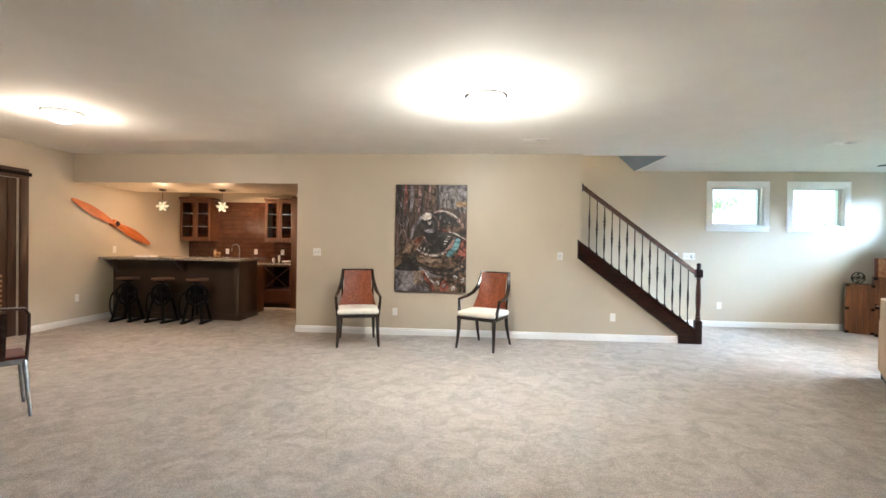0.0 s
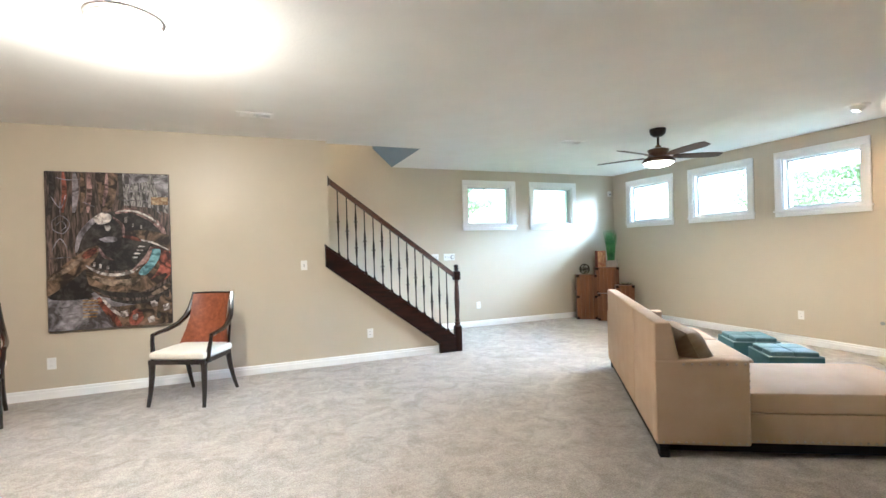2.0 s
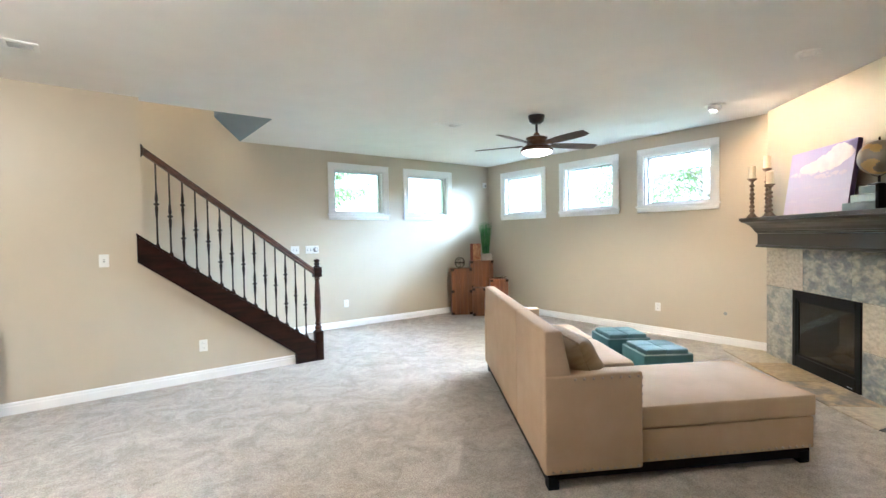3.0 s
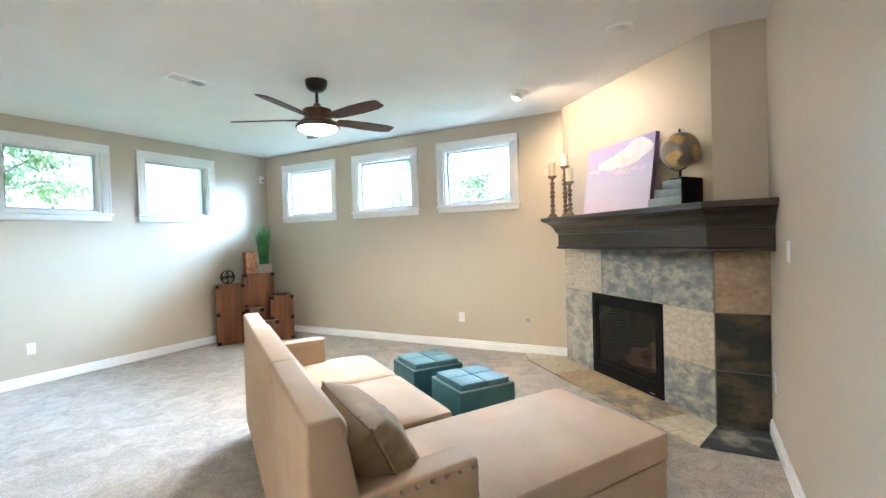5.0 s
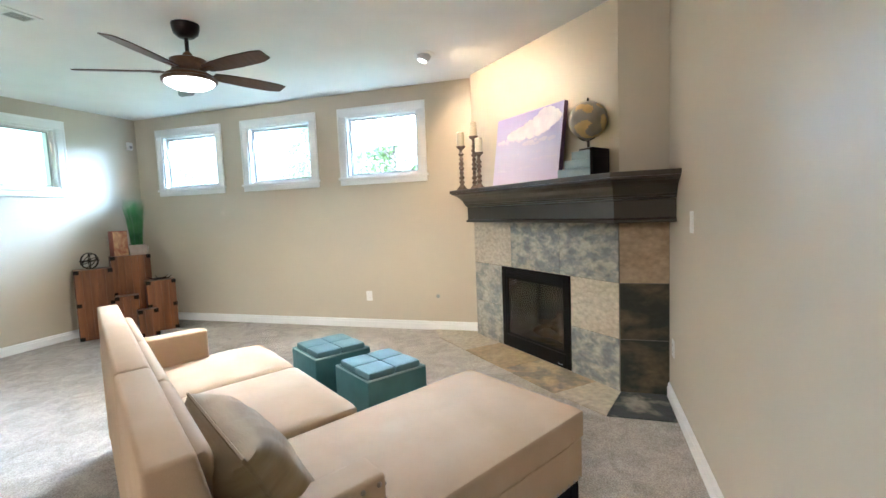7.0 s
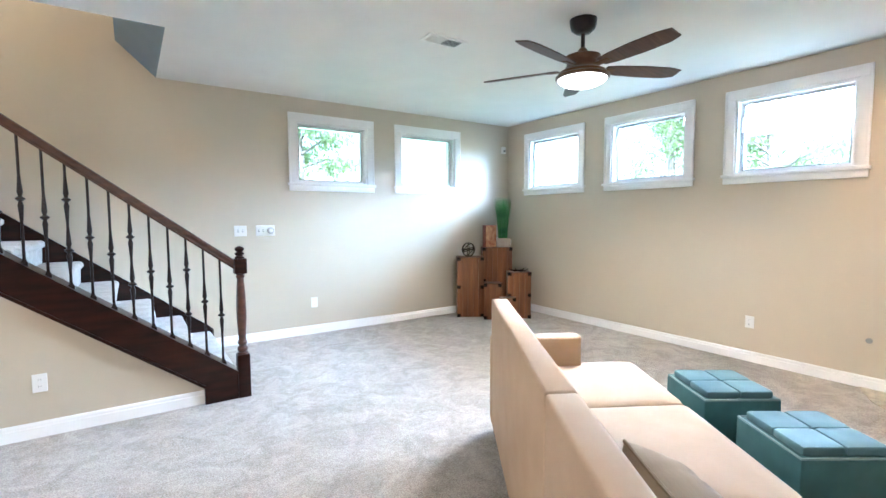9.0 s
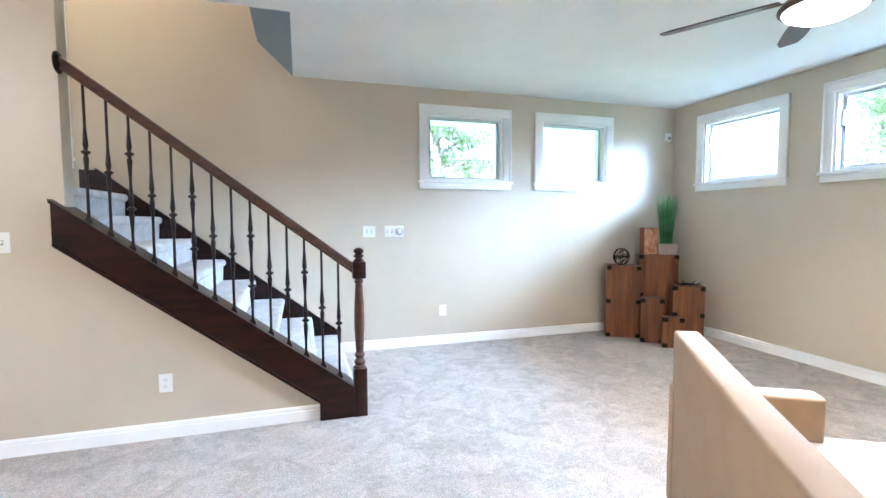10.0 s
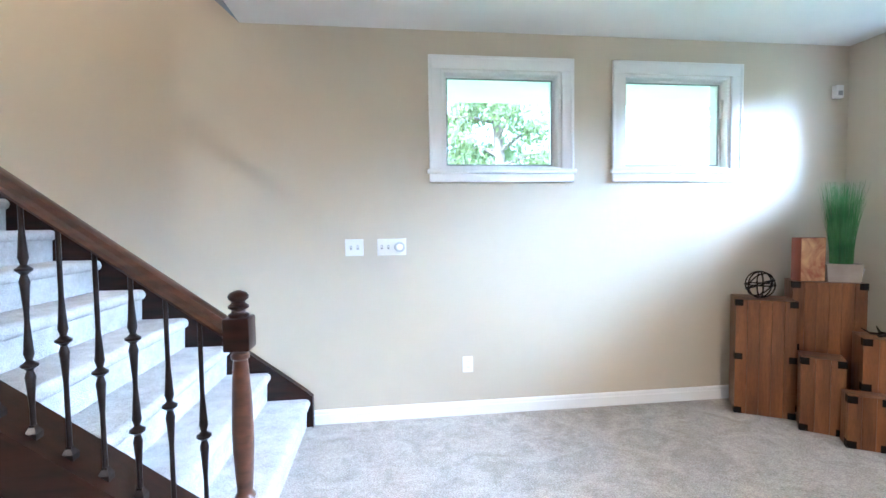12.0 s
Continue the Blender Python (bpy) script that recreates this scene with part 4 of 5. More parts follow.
# ---- plates on the walls ----
def plate(name, m, kind, w=0.075, label=None, cat="outlet"):
    p = thing(name, label or "white plastic %s plate on the greige wall" % cat, cat, m, cat + " plates")
    part("cover", Box(-w / 2, w / 2, -0.007, -0.0005, -0.0575, 0.0575, 0.002, 1), M_PLATE, p, smooth=False)
    if kind == "outlet":
        for z in (-0.021, 0.021):
            q = part("socket", Box(-0.016, 0.016, -0.0085, -0.0071, z - 0.014, z + 0.014, 0.0006, 1), M_PLATE, p, smooth=False)
            part("slot", Box(-0.007, -0.005, -0.0089, -0.0086, z - 0.005, z + 0.006), M_SLOT, q, smooth=False)
            part("slot", Box(0.005, 0.007, -0.0089, -0.0086, z - 0.005, z + 0.006), M_SLOT, q, smooth=False)
    elif kind == "toggle":
        n = max(1, round(w / 0.05) - 0) if w > 0.08 else 1
        for i in range(n):
            x = (i - (n - 1) / 2) * 0.046
            part("slot", Box(x - 0.007, x + 0.007, -0.0076, -0.0071, -0.014, 0.014), M_SASH, p, smooth=False)
            part("toggle", Box(x - 0.004, x + 0.004, -0.016, -0.0077, -0.004, 0.010, 0.001, 1), M_PLATE, p, smooth=False)
    elif kind == "rocker":
        part("rocker", Box(-0.016, 0.016, -0.011, -0.0071, -0.033, 0.033, 0.001, 1), M_PLATE, p, smooth=False)
    return p


def on_north(x, y, z):
    return pose(x, y, z)


for x, z in ((-1.333, 0.345), (1.874, 0.345)):
    plate("outlet", pose(x, MY, z), "outlet")
plate("outlet", pose(4.146, NY, 0.37), "outlet")
plate("outlet", pose(EX, 5.171, 0.375, 0, 0, -90), "outlet")
plate("outlet", pose(WX, 7.065, 0.42, 0, 0, 90), "outlet")
plate("outlet", pose(WX, 7.83, 1.19, 0, 0, 90), "outlet")
plate("outlet", pose(0.72, NY, 1.70), "outlet")
plate("outlet", pose(5.571, SY, 0.384, 0, 0, 180), "outlet")
plate("light_switch", pose(1.102, MY, 1.225), "toggle", cat="light switch")
plate("light_switch", pose(-2.544, MY, 1.225), "toggle", 0.115, cat="light switch")
plate("light_switch", pose(3.36, NY, 1.228), "toggle", 0.125, cat="light switch")
plate("light_switch", pose(5.034, SY, 1.228, 0, 0, 180), "rocker", cat="light switch")
M_DIAL = mat("grey white plastic", (0.45, 0.45, 0.44), rough=0.4)
th = plate("thermostat", pose(3.617, NY, 1.228), "toggle", 0.2, "white wall plate with a round dial beside light toggles", "thermostat")
part("dial", Lathe([(0.038, 0), (0.038, 0.01), (0.03, 0.022), (0.01, 0.024)], 24, pose(0.055, -0.0071, 0, 90)), M_DIAL, th)
part("knob", Lathe([(0.022, 0), (0.020, 0.010), (0.006, 0.012)], 24, pose(0.055, -0.0311, 0, 90)), M_PLATE, th)
# gas valve of the fireplace, modelled as a plain ring
vs = thing("coax_plate", "small grey gas valve in the greige wall", "cable outlet", pose(EX, 4.32, 0.385, 0, 0, -90))
part("ring", Lathe([(0.022, 0), (0.022, 0.006), (0.012, 0.008)], 16, pose(0, -0.0005, 0, 90)), M_SASH, vs)
mo = thing("motion_sensor", "small white motion sensor high in the room corner", "sensor", pose(7.07, NY, 2.36))
part("body", Box(-0.032, 0.032, -0.045, -0.0005, -0.05, 0.05, 0.006), M_PLATE, mo)
part("lens", Box(-0.02, 0.02, -0.048, -0.0451, -0.03, 0.005, 0.001, 1), M_SASH, mo)


# ---- dressing on the crates ----
orb = thing("wire_orb", "black metal strap orb standing on the tall crate", "ornament", pose(6.235, 8.30, 0.8205 + 0.098))
for q, (a, b) in enumerate(((0, 0), (60, 0), (120, 0), (90, 90), (25, 65), (90, 35))):
    t = pose(0, 0, 0, 90, 0, a) @ pose(0, 0, 0, b, 0, 0)
    pts = [t @ Vector((0.093 * math.cos(c), 0.093 * math.sin(c), 0)) for c in [2 * math.pi * i / 28 for i in range(28)]]
    part("hoop", Tube(pts, 0.005, 6, True), M_BLACK, orb)

M_POT = mat("pale grey planter", (0.30, 0.25, 0.20), (0.40, 0.34, 0.28), 9, rough=0.6, bump=0.3, bscale=60)
plant = thing("potted_grass", "artificial green grass in a pale grey square pot on the crate", "plant", pose(6.765, 8.19, 0.9405, 0, 0, -32))
bm = bmesh.new()
for z0, z1, a0, a1 in ((0, 0.125, 0.075, 0.085),):
    lo = [bm.verts.new((x * a0 * 1.2, y * a0, z0)) for x, y in ((-1, -1), (1, -1), (1, 1), (-1, 1))]
    hi = [bm.verts.new((x * a1 * 1.2, y * a1, z1)) for x, y in ((-1, -1), (1, -1), (1, 1), (-1, 1))]
    bm.faces.new(lo)
    bm.faces.new(hi)
    for i in range(4):
        bm.faces.new((lo[i], lo[(i + 1) % 4], hi[(i + 1) % 4], hi[i]))
part("pot", bm, M_POT, plant, "pale grey square pot", smooth=False)
part("price_tag", Box(0.092, 0.094, -0.045, -0.02, 0.04, 0.12, m=pose(0, 0, 0, 0, 14)), M_PLATE, plant, "small white paper tag", smooth=False)
rg = random.Random(7)
bm = bmesh.new()
for q in range(560):
    a, r = rg.uniform(0, 2 * math.pi), 0.065 * math.sqrt(rg.random())
    x0, y0 = r * math.cos(a), r * math.sin(a)
    h, lean = rg.uniform(0.42, 0.60), rg.uniform(0.3, 0.95)
    w = rg.uniform(0.0016, 0.003)
    ang = rg.uniform(0, math.pi)
    dx, dy = w * math.cos(ang), w * math.sin(ang)
    prev = None
    for k in range(5):
        f = k / 4
        c = Vector((x0 * (1 + lean * f * f * 1.4), y0 * (1 + lean * f * f * 1.4), 0.11 + h * f))
        ww = 1 - 0.8 * f
        cur = (bm.verts.new(c + Vector((dx * ww, dy * ww, 0))), bm.verts.new(c - Vector((dx * ww, dy * ww, 0))))
        if prev:
            bm.faces.new((prev[0], prev[1], cur[1], cur[0]))
        prev = cur
g = part("blades", bm, mat("green grass", (0.02, 0.11, 0.03), (0.11, 0.30, 0.08), 6, rough=0.5), plant, "thin green grass blades", smooth=False)
tagged(g, kind="stuff")
rb = thing("wooden_block", "upright red-brown box with a pale veined end panel on the crate", "box", pose(6.585, 8.27, 0.9405, 0, 0, -12))
part("body", Box(-0.085, 0.085, -0.05, 0.05, 0, 0.31, 0.003), mat("red brown wood", (0.16, 0.035, 0.018), (0.22, 0.055, 0.028), 6, rough=0.45), rb)
part("panel", Box(-0.080, 0.08, -0.054, -0.0502, 0.004, 0.306, 0.001, 1), mat("knotty pale wood", (0.26, 0.07, 0.03), (0.56, 0.34, 0.15), 6, rough=0.5, distort=2.5), rb, "pale orange panel with red veins")
dish = thing("wire_dish", "low dark metal star dish on the middle crate", "ornament", pose(6.745, 7.845, 0.6255, 0, 0, 10))
for q in range(6):
    a = q * math.pi / 3
    part("spoke", Tube([(0, 0, 0.012), (0.09 * math.cos(a), 0.09 * math.sin(a), 0.01), (0.15 * math.cos(a), 0.13 * math.sin(a), 0.04)], [0.012, 0.008, 0.003], 6), M_BLACK, dish)


# ---- armchairs ----
M_LACQ = mat("black brown lacquer", (0.014, 0.008, 0.006), (0.022, 0.012, 0.009), 8, rough=0.22, coat=0.5)
M_CANE = mat("woven rust leather", (0.19, 0.05, 0.018), (0.31, 0.09, 0.032), 26, rough=0.42, bump=0.8, bscale=130, fine=0.4, bdist=0.002)
M_SEAT = mat("ivory fabric", (0.80, 0.76, 0.66), (0.83, 0.79, 0.69), 6, rough=0.85, bump=0.3, bscale=400)


def armchair():
    c = thing("armchair", "black lacquer armchair with woven rust back and ivory seat", "chair", group="armchairs by the painting")
    bm = bmesh.new()
    prism(bm, [(-0.275, -0.27), (0.275, -0.27), (0.245, 0.22), (-0.245, 0.22)], "z", 0.385, 0.425)
    part("seat_frame", bm, M_LACQ, c, smooth=False)
    part("seat", Pad(-0.27, 0.27, -0.275, 0.215, 0.4255, 0.50, power=2.6, puff=0.015), M_SEAT, c, "ivory upholstered seat")
    for sx in (-1, 1):
        part("front_leg", Tube([(sx * 0.27, -0.285, 0), (sx * 0.262, -0.262, 0.12), (sx * 0.255, -0.248, 0.26), (sx * 0.253, -0.245, 0.384)], [0.016, 0.020, 0.025, 0.029], 8), M_LACQ, c)
        part("rear_leg", Tube([(sx * 0.24, 0.33, 0), (sx * 0.232, 0.275, 0.13), (sx * 0.226, 0.23, 0.27), (sx * 0.225, 0.205, 0.384)], [0.016, 0.020, 0.024, 0.027], 8), M_LACQ, c)
        pts = [(sx * 0.205, 0.335, 0.995), (sx * 0.210, 0.315, 0.93), (sx * 0.222, 0.285, 0.84), (sx * 0.240, 0.235, 0.76), (sx * 0.262, 0.15, 0.70), (sx * 0.285, 0.03, 0.665), (sx * 0.295, -0.10, 0.650), (sx * 0.292, -0.185, 0.640)]
        part("arm", Tube(pts, [0.020, 0.023, 0.026, 0.027, 0.025, 0.022, 0.020, 0.019], 8), M_LACQ, c)
        part("arm_post", Tube([(sx * 0.291, -0.178, 0.645), (sx * 0.288, -0.19, 0.58), (sx * 0.276, -0.20, 0.50), (sx * 0.262, -0.205, 0.40)], [0.017, 0.018, 0.021, 0.025], 8), M_LACQ, c)
        part("back_post", Tube([(sx * 0.222, 0.21, 0.42), (sx * 0.215, 0.255, 0.60), (sx * 0.213, 0.29, 0.80), (sx * 0.205, 0.335, 0.985)], 0.012, 6), M_LACQ, c)
    part("top_rail", Tube([(-0.205, 0.333, 0.985), (-0.1, 0.352, 0.988), (0.1, 0.352, 0.988), (0.205, 0.333, 0.985)], 0.011, 6), M_LACQ, c)
    bm = bmesh.new()
    for off in (0.0, 0.014):
        rows = []
        for i in range(15):
            v = i / 14
            z = 0.46 + 0.52 * v
            w = 0.192 + 0.075 * max(0, 1 - v * 1.8) ** 1.3
            row = []
            for j in range(13):
                u = -1 + j / 6
                y = 0.235 + 0.09 * v + 0.022 - (0.05 + 0.07 * (1 - v)) * u * u + off
                row.append(bm.verts.new((u * w, y, z)))
            rows.append(row)
        for a, b in zip(rows, rows[1:]):
            for j in range(12):
                bm.faces.new((a[j], a[j + 1], b[j + 1], b[j]))
    part("backrest", bm, M_CANE, c, "woven rust leather back")
    return c


ac = armchair()
ac.matrix_basis = pose(-1.735, 6.36, 0, 0, 0, 16)
copy_thing(ac, pose(0.0, 6.36, 0, 0, 0, -27))

# ---- engine painting ----
pt = thing("engine_painting", "large canvas painting of an aircraft engine and propeller in brown, red and teal", "painting", pose(-0.805, MY, 0.66))
tagged(pt, "large canvas of an aircraft engine in brown, red and teal")
PW, PH = 0.535, 1.595


def paint(name, a, b, scale=14, stretch=(1, 1, 1), rough=0.45):
    m = mat(name, tuple(0.45 * v for v in a), b, scale, rough=rough, bump=0.5, bscale=35, fine=0.7, distort=1.0, stretch=stretch, bdist=0.003)
    ramp = next(n for n in m.node_tree.nodes if n.type == "VALTORGB")
    ramp.color_ramp.elements[0].position, ramp.color_ramp.elements[1].position = 0.42, 0.66
    return m


P_BACK = paint("umber strokes", (0.03, 0.022, 0.018), (0.16, 0.105, 0.08), 7, (5, 1, 0.7))
P_GREY = paint("grey strokes", (0.06, 0.05, 0.045), (0.38, 0.35, 0.32), 8, (5, 1, 1.2))
P_BROWN = paint("brown strokes", (0.03, 0.017, 0.01), (0.24, 0.15, 0.085), 9)
P_RED = paint("rust red strokes", (0.07, 0.012, 0.008), (0.36, 0.10, 0.06), 10)
P_DARK = paint("black strokes", (0.008, 0.008, 0.008), (0.05, 0.04, 0.035), 12)
P_WHITE = paint("off white strokes", (0.30, 0.24, 0.20), (0.74, 0.68, 0.60), 14)
P_TEAL = paint("teal strokes", (0.10, 0.28, 0.32), (0.22, 0.42, 0.46), 14)
P_OCHRE = paint("ochre strokes", (0.36, 0.17, 0.05), (0.46, 0.34, 0.19), 20)
P_TAN = paint("tan strokes", (0.08, 0.05, 0.028), (0.36, 0.26, 0.17), 11)
part("canvas", Box(-PW, PW, -0.038, -0.001, 0, PH, 0.003, 1), P_BACK, pt)
layer = [0]


def stroke(name, pts, mt):
    layer[0] += 1
    y = -0.0386 - 0.0004 * layer[0]
    bm = bmesh.new()
    clipped = [(max(-PW + 0.001, min(PW - 0.001, a)), max(0.001, min(PH - 0.001, b))) for a, b in pts]
    bm.faces.new([bm.verts.new((a, y, b)) for a, b in clipped])
    part(name, bm, mt, pt, smooth=False)


def oval(cx, cz, rx, rz, a0=0, a1=360, tilt=0, inner=None, n=30):
    out = []
    for q in range(n + 1):
        a = radians(a0 + (a1 - a0) * q / n)
        out.append((rx * math.cos(a), rz * math.sin(a)))
    if inner:
        out += [(x * inner, z * inner) for x, z in reversed(out)]
    elif a1 - a0 == 360:
        out.pop()
    c, d = math.cos(radians(tilt)), math.sin(radians(tilt))
    return [(cx + x * c - z * d, cz + x * d + z * c) for x, z in out]


def px(x, y):
    return (-PW + 2 * PW * (x - 85) / 525, PH * (1 - (y - 70) / 735))


def smooth_line(pts):
    out = []
    for i in range(len(pts) - 1):
        a, b = Vector(pts[max(0, i - 1)]), Vector(pts[i])
        c, d = Vector(pts[i + 1]), Vector(pts[min(len(pts) - 1, i + 2)])
        for q in range(6):
            t = q / 6
            out.append(0.5 * (2 * b + (c - a) * t + (2 * a - 5 * b + 4 * c - d) * t**2 + (3 * b - a - 3 * c + d) * t**3))
    return out + [Vector(pts[-1])]


def band(name, pts, width, mt):
    line = smooth_line([px(*p) for p in pts])
    one, two = [], []
    for i, p in enumerate(line):
        d = (line[min(i + 1, len(line) - 1)] - line[max(0, i - 1)]).normalized()
        h = width * 0.5 * math.sin(math.pi * (0.12 + 0.76 * i / (len(line) - 1)))
        one.append((p[0] - d[1] * h, p[1] + d[0] * h))
        two.append((p[0] + d[1] * h, p[1] - d[0] * h))
    stroke(name, one + two[::-1], mt)


def blob(name, pts, mt):
    ring = [px(*p) for p in pts]
    line = smooth_line(ring + ring[:1])[:-1]
    stroke(name, [tuple(p) for p in line], mt)


P_PINK = paint("dusty pink strokes", (0.12, 0.06, 0.05), (0.42, 0.26, 0.22), 10)
P_LILAC = paint("lilac grey strokes", (0.12, 0.10, 0.10), (0.36, 0.33, 0.34), 7)
for x, w, mt in ((110, 24, P_DARK), (160, 20, P_RED), (205, 26, P_LILAC), (235, 18, P_BROWN), (262, 22, P_PINK), (395, 24, P_DARK)):
    band("vertical_smear", [(x, 72), (x + 4, 160), (x - 6, 260 if x < 300 else 200)], w / 525 * 2 * PW, mt)
stroke("sky_patch", [px(405, 72), px(608, 74), px(606, 265), px(520, 235), px(410, 225)], P_GREY)
stroke("light_patch", [px(412, 76), px(520, 76), px(515, 110), px(415, 125)], P_LILAC)
stroke("light_patch", [px(535, 78), px(606, 78), px(606, 175), px(560, 180)], P_LILAC)
stroke("ground_patch", [px(87, 650), px(235, 655), px(300, 700), px(350, 803), px(87, 803)], P_LILAC)
blob("under_shade", [(150, 590), (250, 520), (280, 620), (250, 660), (95, 655)], P_DARK)
blob("top_blade", [(290, 60), (380, 60), (372, 190), (345, 245), (312, 240), (300, 160)], P_BROWN)
band("top_blade_edge", [(340, 74), (335, 150), (322, 230)], 0.035, P_PINK)
blob("cowling_mouth", [(205, 440), (235, 330), (330, 262), (470, 252), (570, 320), (600, 400), (530, 470), (430, 530), (320, 530), (240, 490)], P_DARK)
band("cowling_rim", [(205, 445), (222, 370), (275, 300), (300, 285)], 0.05, P_LILAC)
band("cowling_rim", [(370, 262), (440, 250), (520, 285), (570, 335), (590, 380)], 0.06, P_PINK)
band("cowling_rim", [(380, 254), (450, 252), (525, 285), (560, 320)], 0.022, P_WHITE)
blob("cowling_side", [(520, 430), (608, 430), (606, 560), (520, 620), (420, 640), (470, 560)], P_RED)
blob("cowling_body", [(240, 510), (330, 550), (450, 535), (520, 500), (560, 520), (500, 600), (420, 650), (300, 640), (255, 600)], P_BROWN)
band("cowling_sheen", [(270, 560), (340, 590), (430, 590), (500, 555)], 0.07, P_TAN)
band("cowling_sheen", [(430, 640), (510, 610), (590, 560)], 0.08, P_BROWN)
band("cowling_shadow", [(250, 600), (330, 640), (430, 655), (520, 650), (600, 600)], 0.055, P_DARK)
band("lower_lip", [(268, 635), (300, 670), (370, 690), (460, 700)], 0.075, P_LILAC)
band("lower_lip", [(520, 655), (560, 640), (606, 610)], 0.05, P_TAN)
band("lower_shadow", [(340, 670), (430, 690), (520, 680), (604, 630)], 0.035, P_DARK)
blob("lower_body", [(380, 705), (520, 690), (606, 650), (606, 800), (390, 800)], P_BROWN)
band("red_strut", [(290, 660), (330, 720), (380, 800)], 0.075, P_RED)
band("strut_edge", [(300, 655), (350, 720), (400, 760)], 0.03, P_WHITE)
blob("left_blade", [(87, 560), (180, 480), (260, 425), (300, 420), (280, 480), (200, 560), (87, 640)], P_BROWN)
band("blade_sheen", [(95, 570), (170, 520), (240, 460)], 0.05, P_TAN)
band("blade_root", [(230, 470), (290, 430)], 0.07, P_RED)
blob("right_blade", [(410, 350), (500, 345), (606, 375), (606, 450), (520, 405), (420, 375)], P_BROWN)
band("blade_edge", [(405, 370), (450, 385), (530, 405), (606, 445)], 0.02, P_WHITE)
band("blade_root", [(400, 372), (440, 380), (480, 395)], 0.04, P_RED)
band("inner_lip", [(243, 505), (290, 538), (360, 555), (440, 540), (490, 490), (522, 425)], 0.032, P_WHITE)
band("inner_lip", [(440, 540), (500, 480), (525, 425)], 0.045, P_PINK)
blob("teal_panel", [(530, 435), (565, 442), (553, 492), (500, 558), (465, 548), (510, 492)], P_TEAL)
blob("hub", [(290, 320), (345, 285), (395, 320), (390, 370), (330, 380)], P_DARK)
band("hub_ring", [(360, 280), (400, 320), (405, 375)], 0.03, P_PINK)
band("hub_ring", [(300, 425), (320, 465), (360, 485)], 0.03, P_PINK)
blob("hub_cap", [(278, 285), (320, 258), (355, 275), (345, 305), (300, 315)], P_WHITE)
blob("hub_sheen", [(325, 320), (350, 325), (345, 345), (330, 342)], P_WHITE)
blob("hub_sheen", [(300, 385), (330, 375), (370, 375), (375, 395), (330, 400)], P_LILAC)
for a, b, w, h in ((275, 490, 10, 22), (300, 500, 10, 22), (330, 510, 12, 18), (412, 280, 12, 28), (445, 312, 8, 16), (480, 320, 8, 16), (470, 418, 28, 8), (462, 436, 28, 8), (450, 452, 26, 8), (440, 470, 24, 8)):
    stroke("white_mark", [px(a, b), px(a + w, b + 2), px(a + w - 2, b + h), px(a - 2, b + h)], P_WHITE)
for q in range(6):
    stroke("ochre_mark", [px(228, 665 + q * 15), px(300 - q * 3, 668 + q * 15), px(300 - q * 3, 674 + q * 15), px(228, 672 + q * 15)], P_OCHRE)
stroke("ochre_mark", [px(530, 185), px(606, 185), px(606, 222), px(530, 222)], P_OCHRE)
for line in (((110, 180), (150, 240), (172, 180)), ((110, 440), (145, 380), (180, 440)), ((115, 300), (150, 275), (185, 310), (160, 355), (120, 340), (115, 300)), ((130, 320), (152, 300), (170, 325), (148, 345)), ((135, 100), (180, 110), (240, 104)), ((150, 200), (148, 270)), ((100, 470), (185, 465)), ((415, 130), (520, 126)), ((410, 160), (530, 158)), ((400, 200), (520, 205)), ((440, 90), (436, 215)), ((480, 90), (484, 230)), ((510, 120), (512, 215)), ((540, 95), (604, 92)), ((540, 130), (604, 128)), ((545, 240), (575, 270)), ((240, 210), (290, 235)), ((130, 700), (200, 690)), ((135, 730), (205, 728)), ((235, 790), (270, 755), (330, 745), (350, 790))):
    band("scratch", list(line), 0.009, P_LILAC)
for a, b in ((515, 690), (570, 710), (500, 765), (385, 730)):
    stroke("exhaust", [px(a, b), px(a + 30, b - 8), px(a + 34, b + 22), px(a + 6, b + 28)], P_WHITE)
for a, b in ((540, 660), (585, 640), (545, 740)):
    blob("exhaust_mouth", [(a, b), (a + 16, b + 8), (a + 12, b + 34), (a - 4, b + 26)], P_DARK)
blob("red_lamp", [(420, 745), (460, 720), (485, 760), (460, 795), (425, 790)], P_RED)
blob("lamp_sheen", [(435, 750), (458, 745), (455, 770), (438, 772)], P_WHITE)

# ---- bar ----
M_BAR = mat("dark brown cabinet paint", (0.032, 0.019, 0.009), (0.046, 0.027, 0.013), 3, rough=0.4, stretch=(1, 1, 0.3))
M_CAB = mat("stained maple cabinet", (0.095, 0.038, 0.016), (0.14, 0.058, 0.025), 4, rough=0.35, stretch=(5, 5, 0.7))
M_GRANITE = mat("speckled granite", (0.10, 0.085, 0.075), (0.40, 0.35, 0.30), 38, rough=0.18, fine=0.4)
BX0, BX1 = WX + 0.01, -4.18
bar = thing("bar_counter", "dark brown panelled bar with an end post on the carpet", "bar counter")
part("body", Box(BX0, BX1 - 0.121, 7.80, 8.40, 0, 1.03), M_BAR, bar, smooth=False)
part("baseboard", Box(BX0, BX1 - 0.121, 7.785, 7.7995, 0, 0.10, 0.003), M_BAR, bar)
part("post", Box(BX1 - 0.12, BX1, 7.76, 8.42, 0, 1.03, 0.004), M_BAR, bar)
part("post_foot", Box(BX1 - 0.135, BX1 + 0.02, 7.745, 8.435, 0, 0.10, 0.008), M_BAR, bar)
for x in (-6.42, -5.2):
    part("bracket", Prism([(7.48, 1.03), (7.80, 1.03), (7.80, 0.80)], "x", x, x + 0.05), M_BAR, bar, smooth=False)
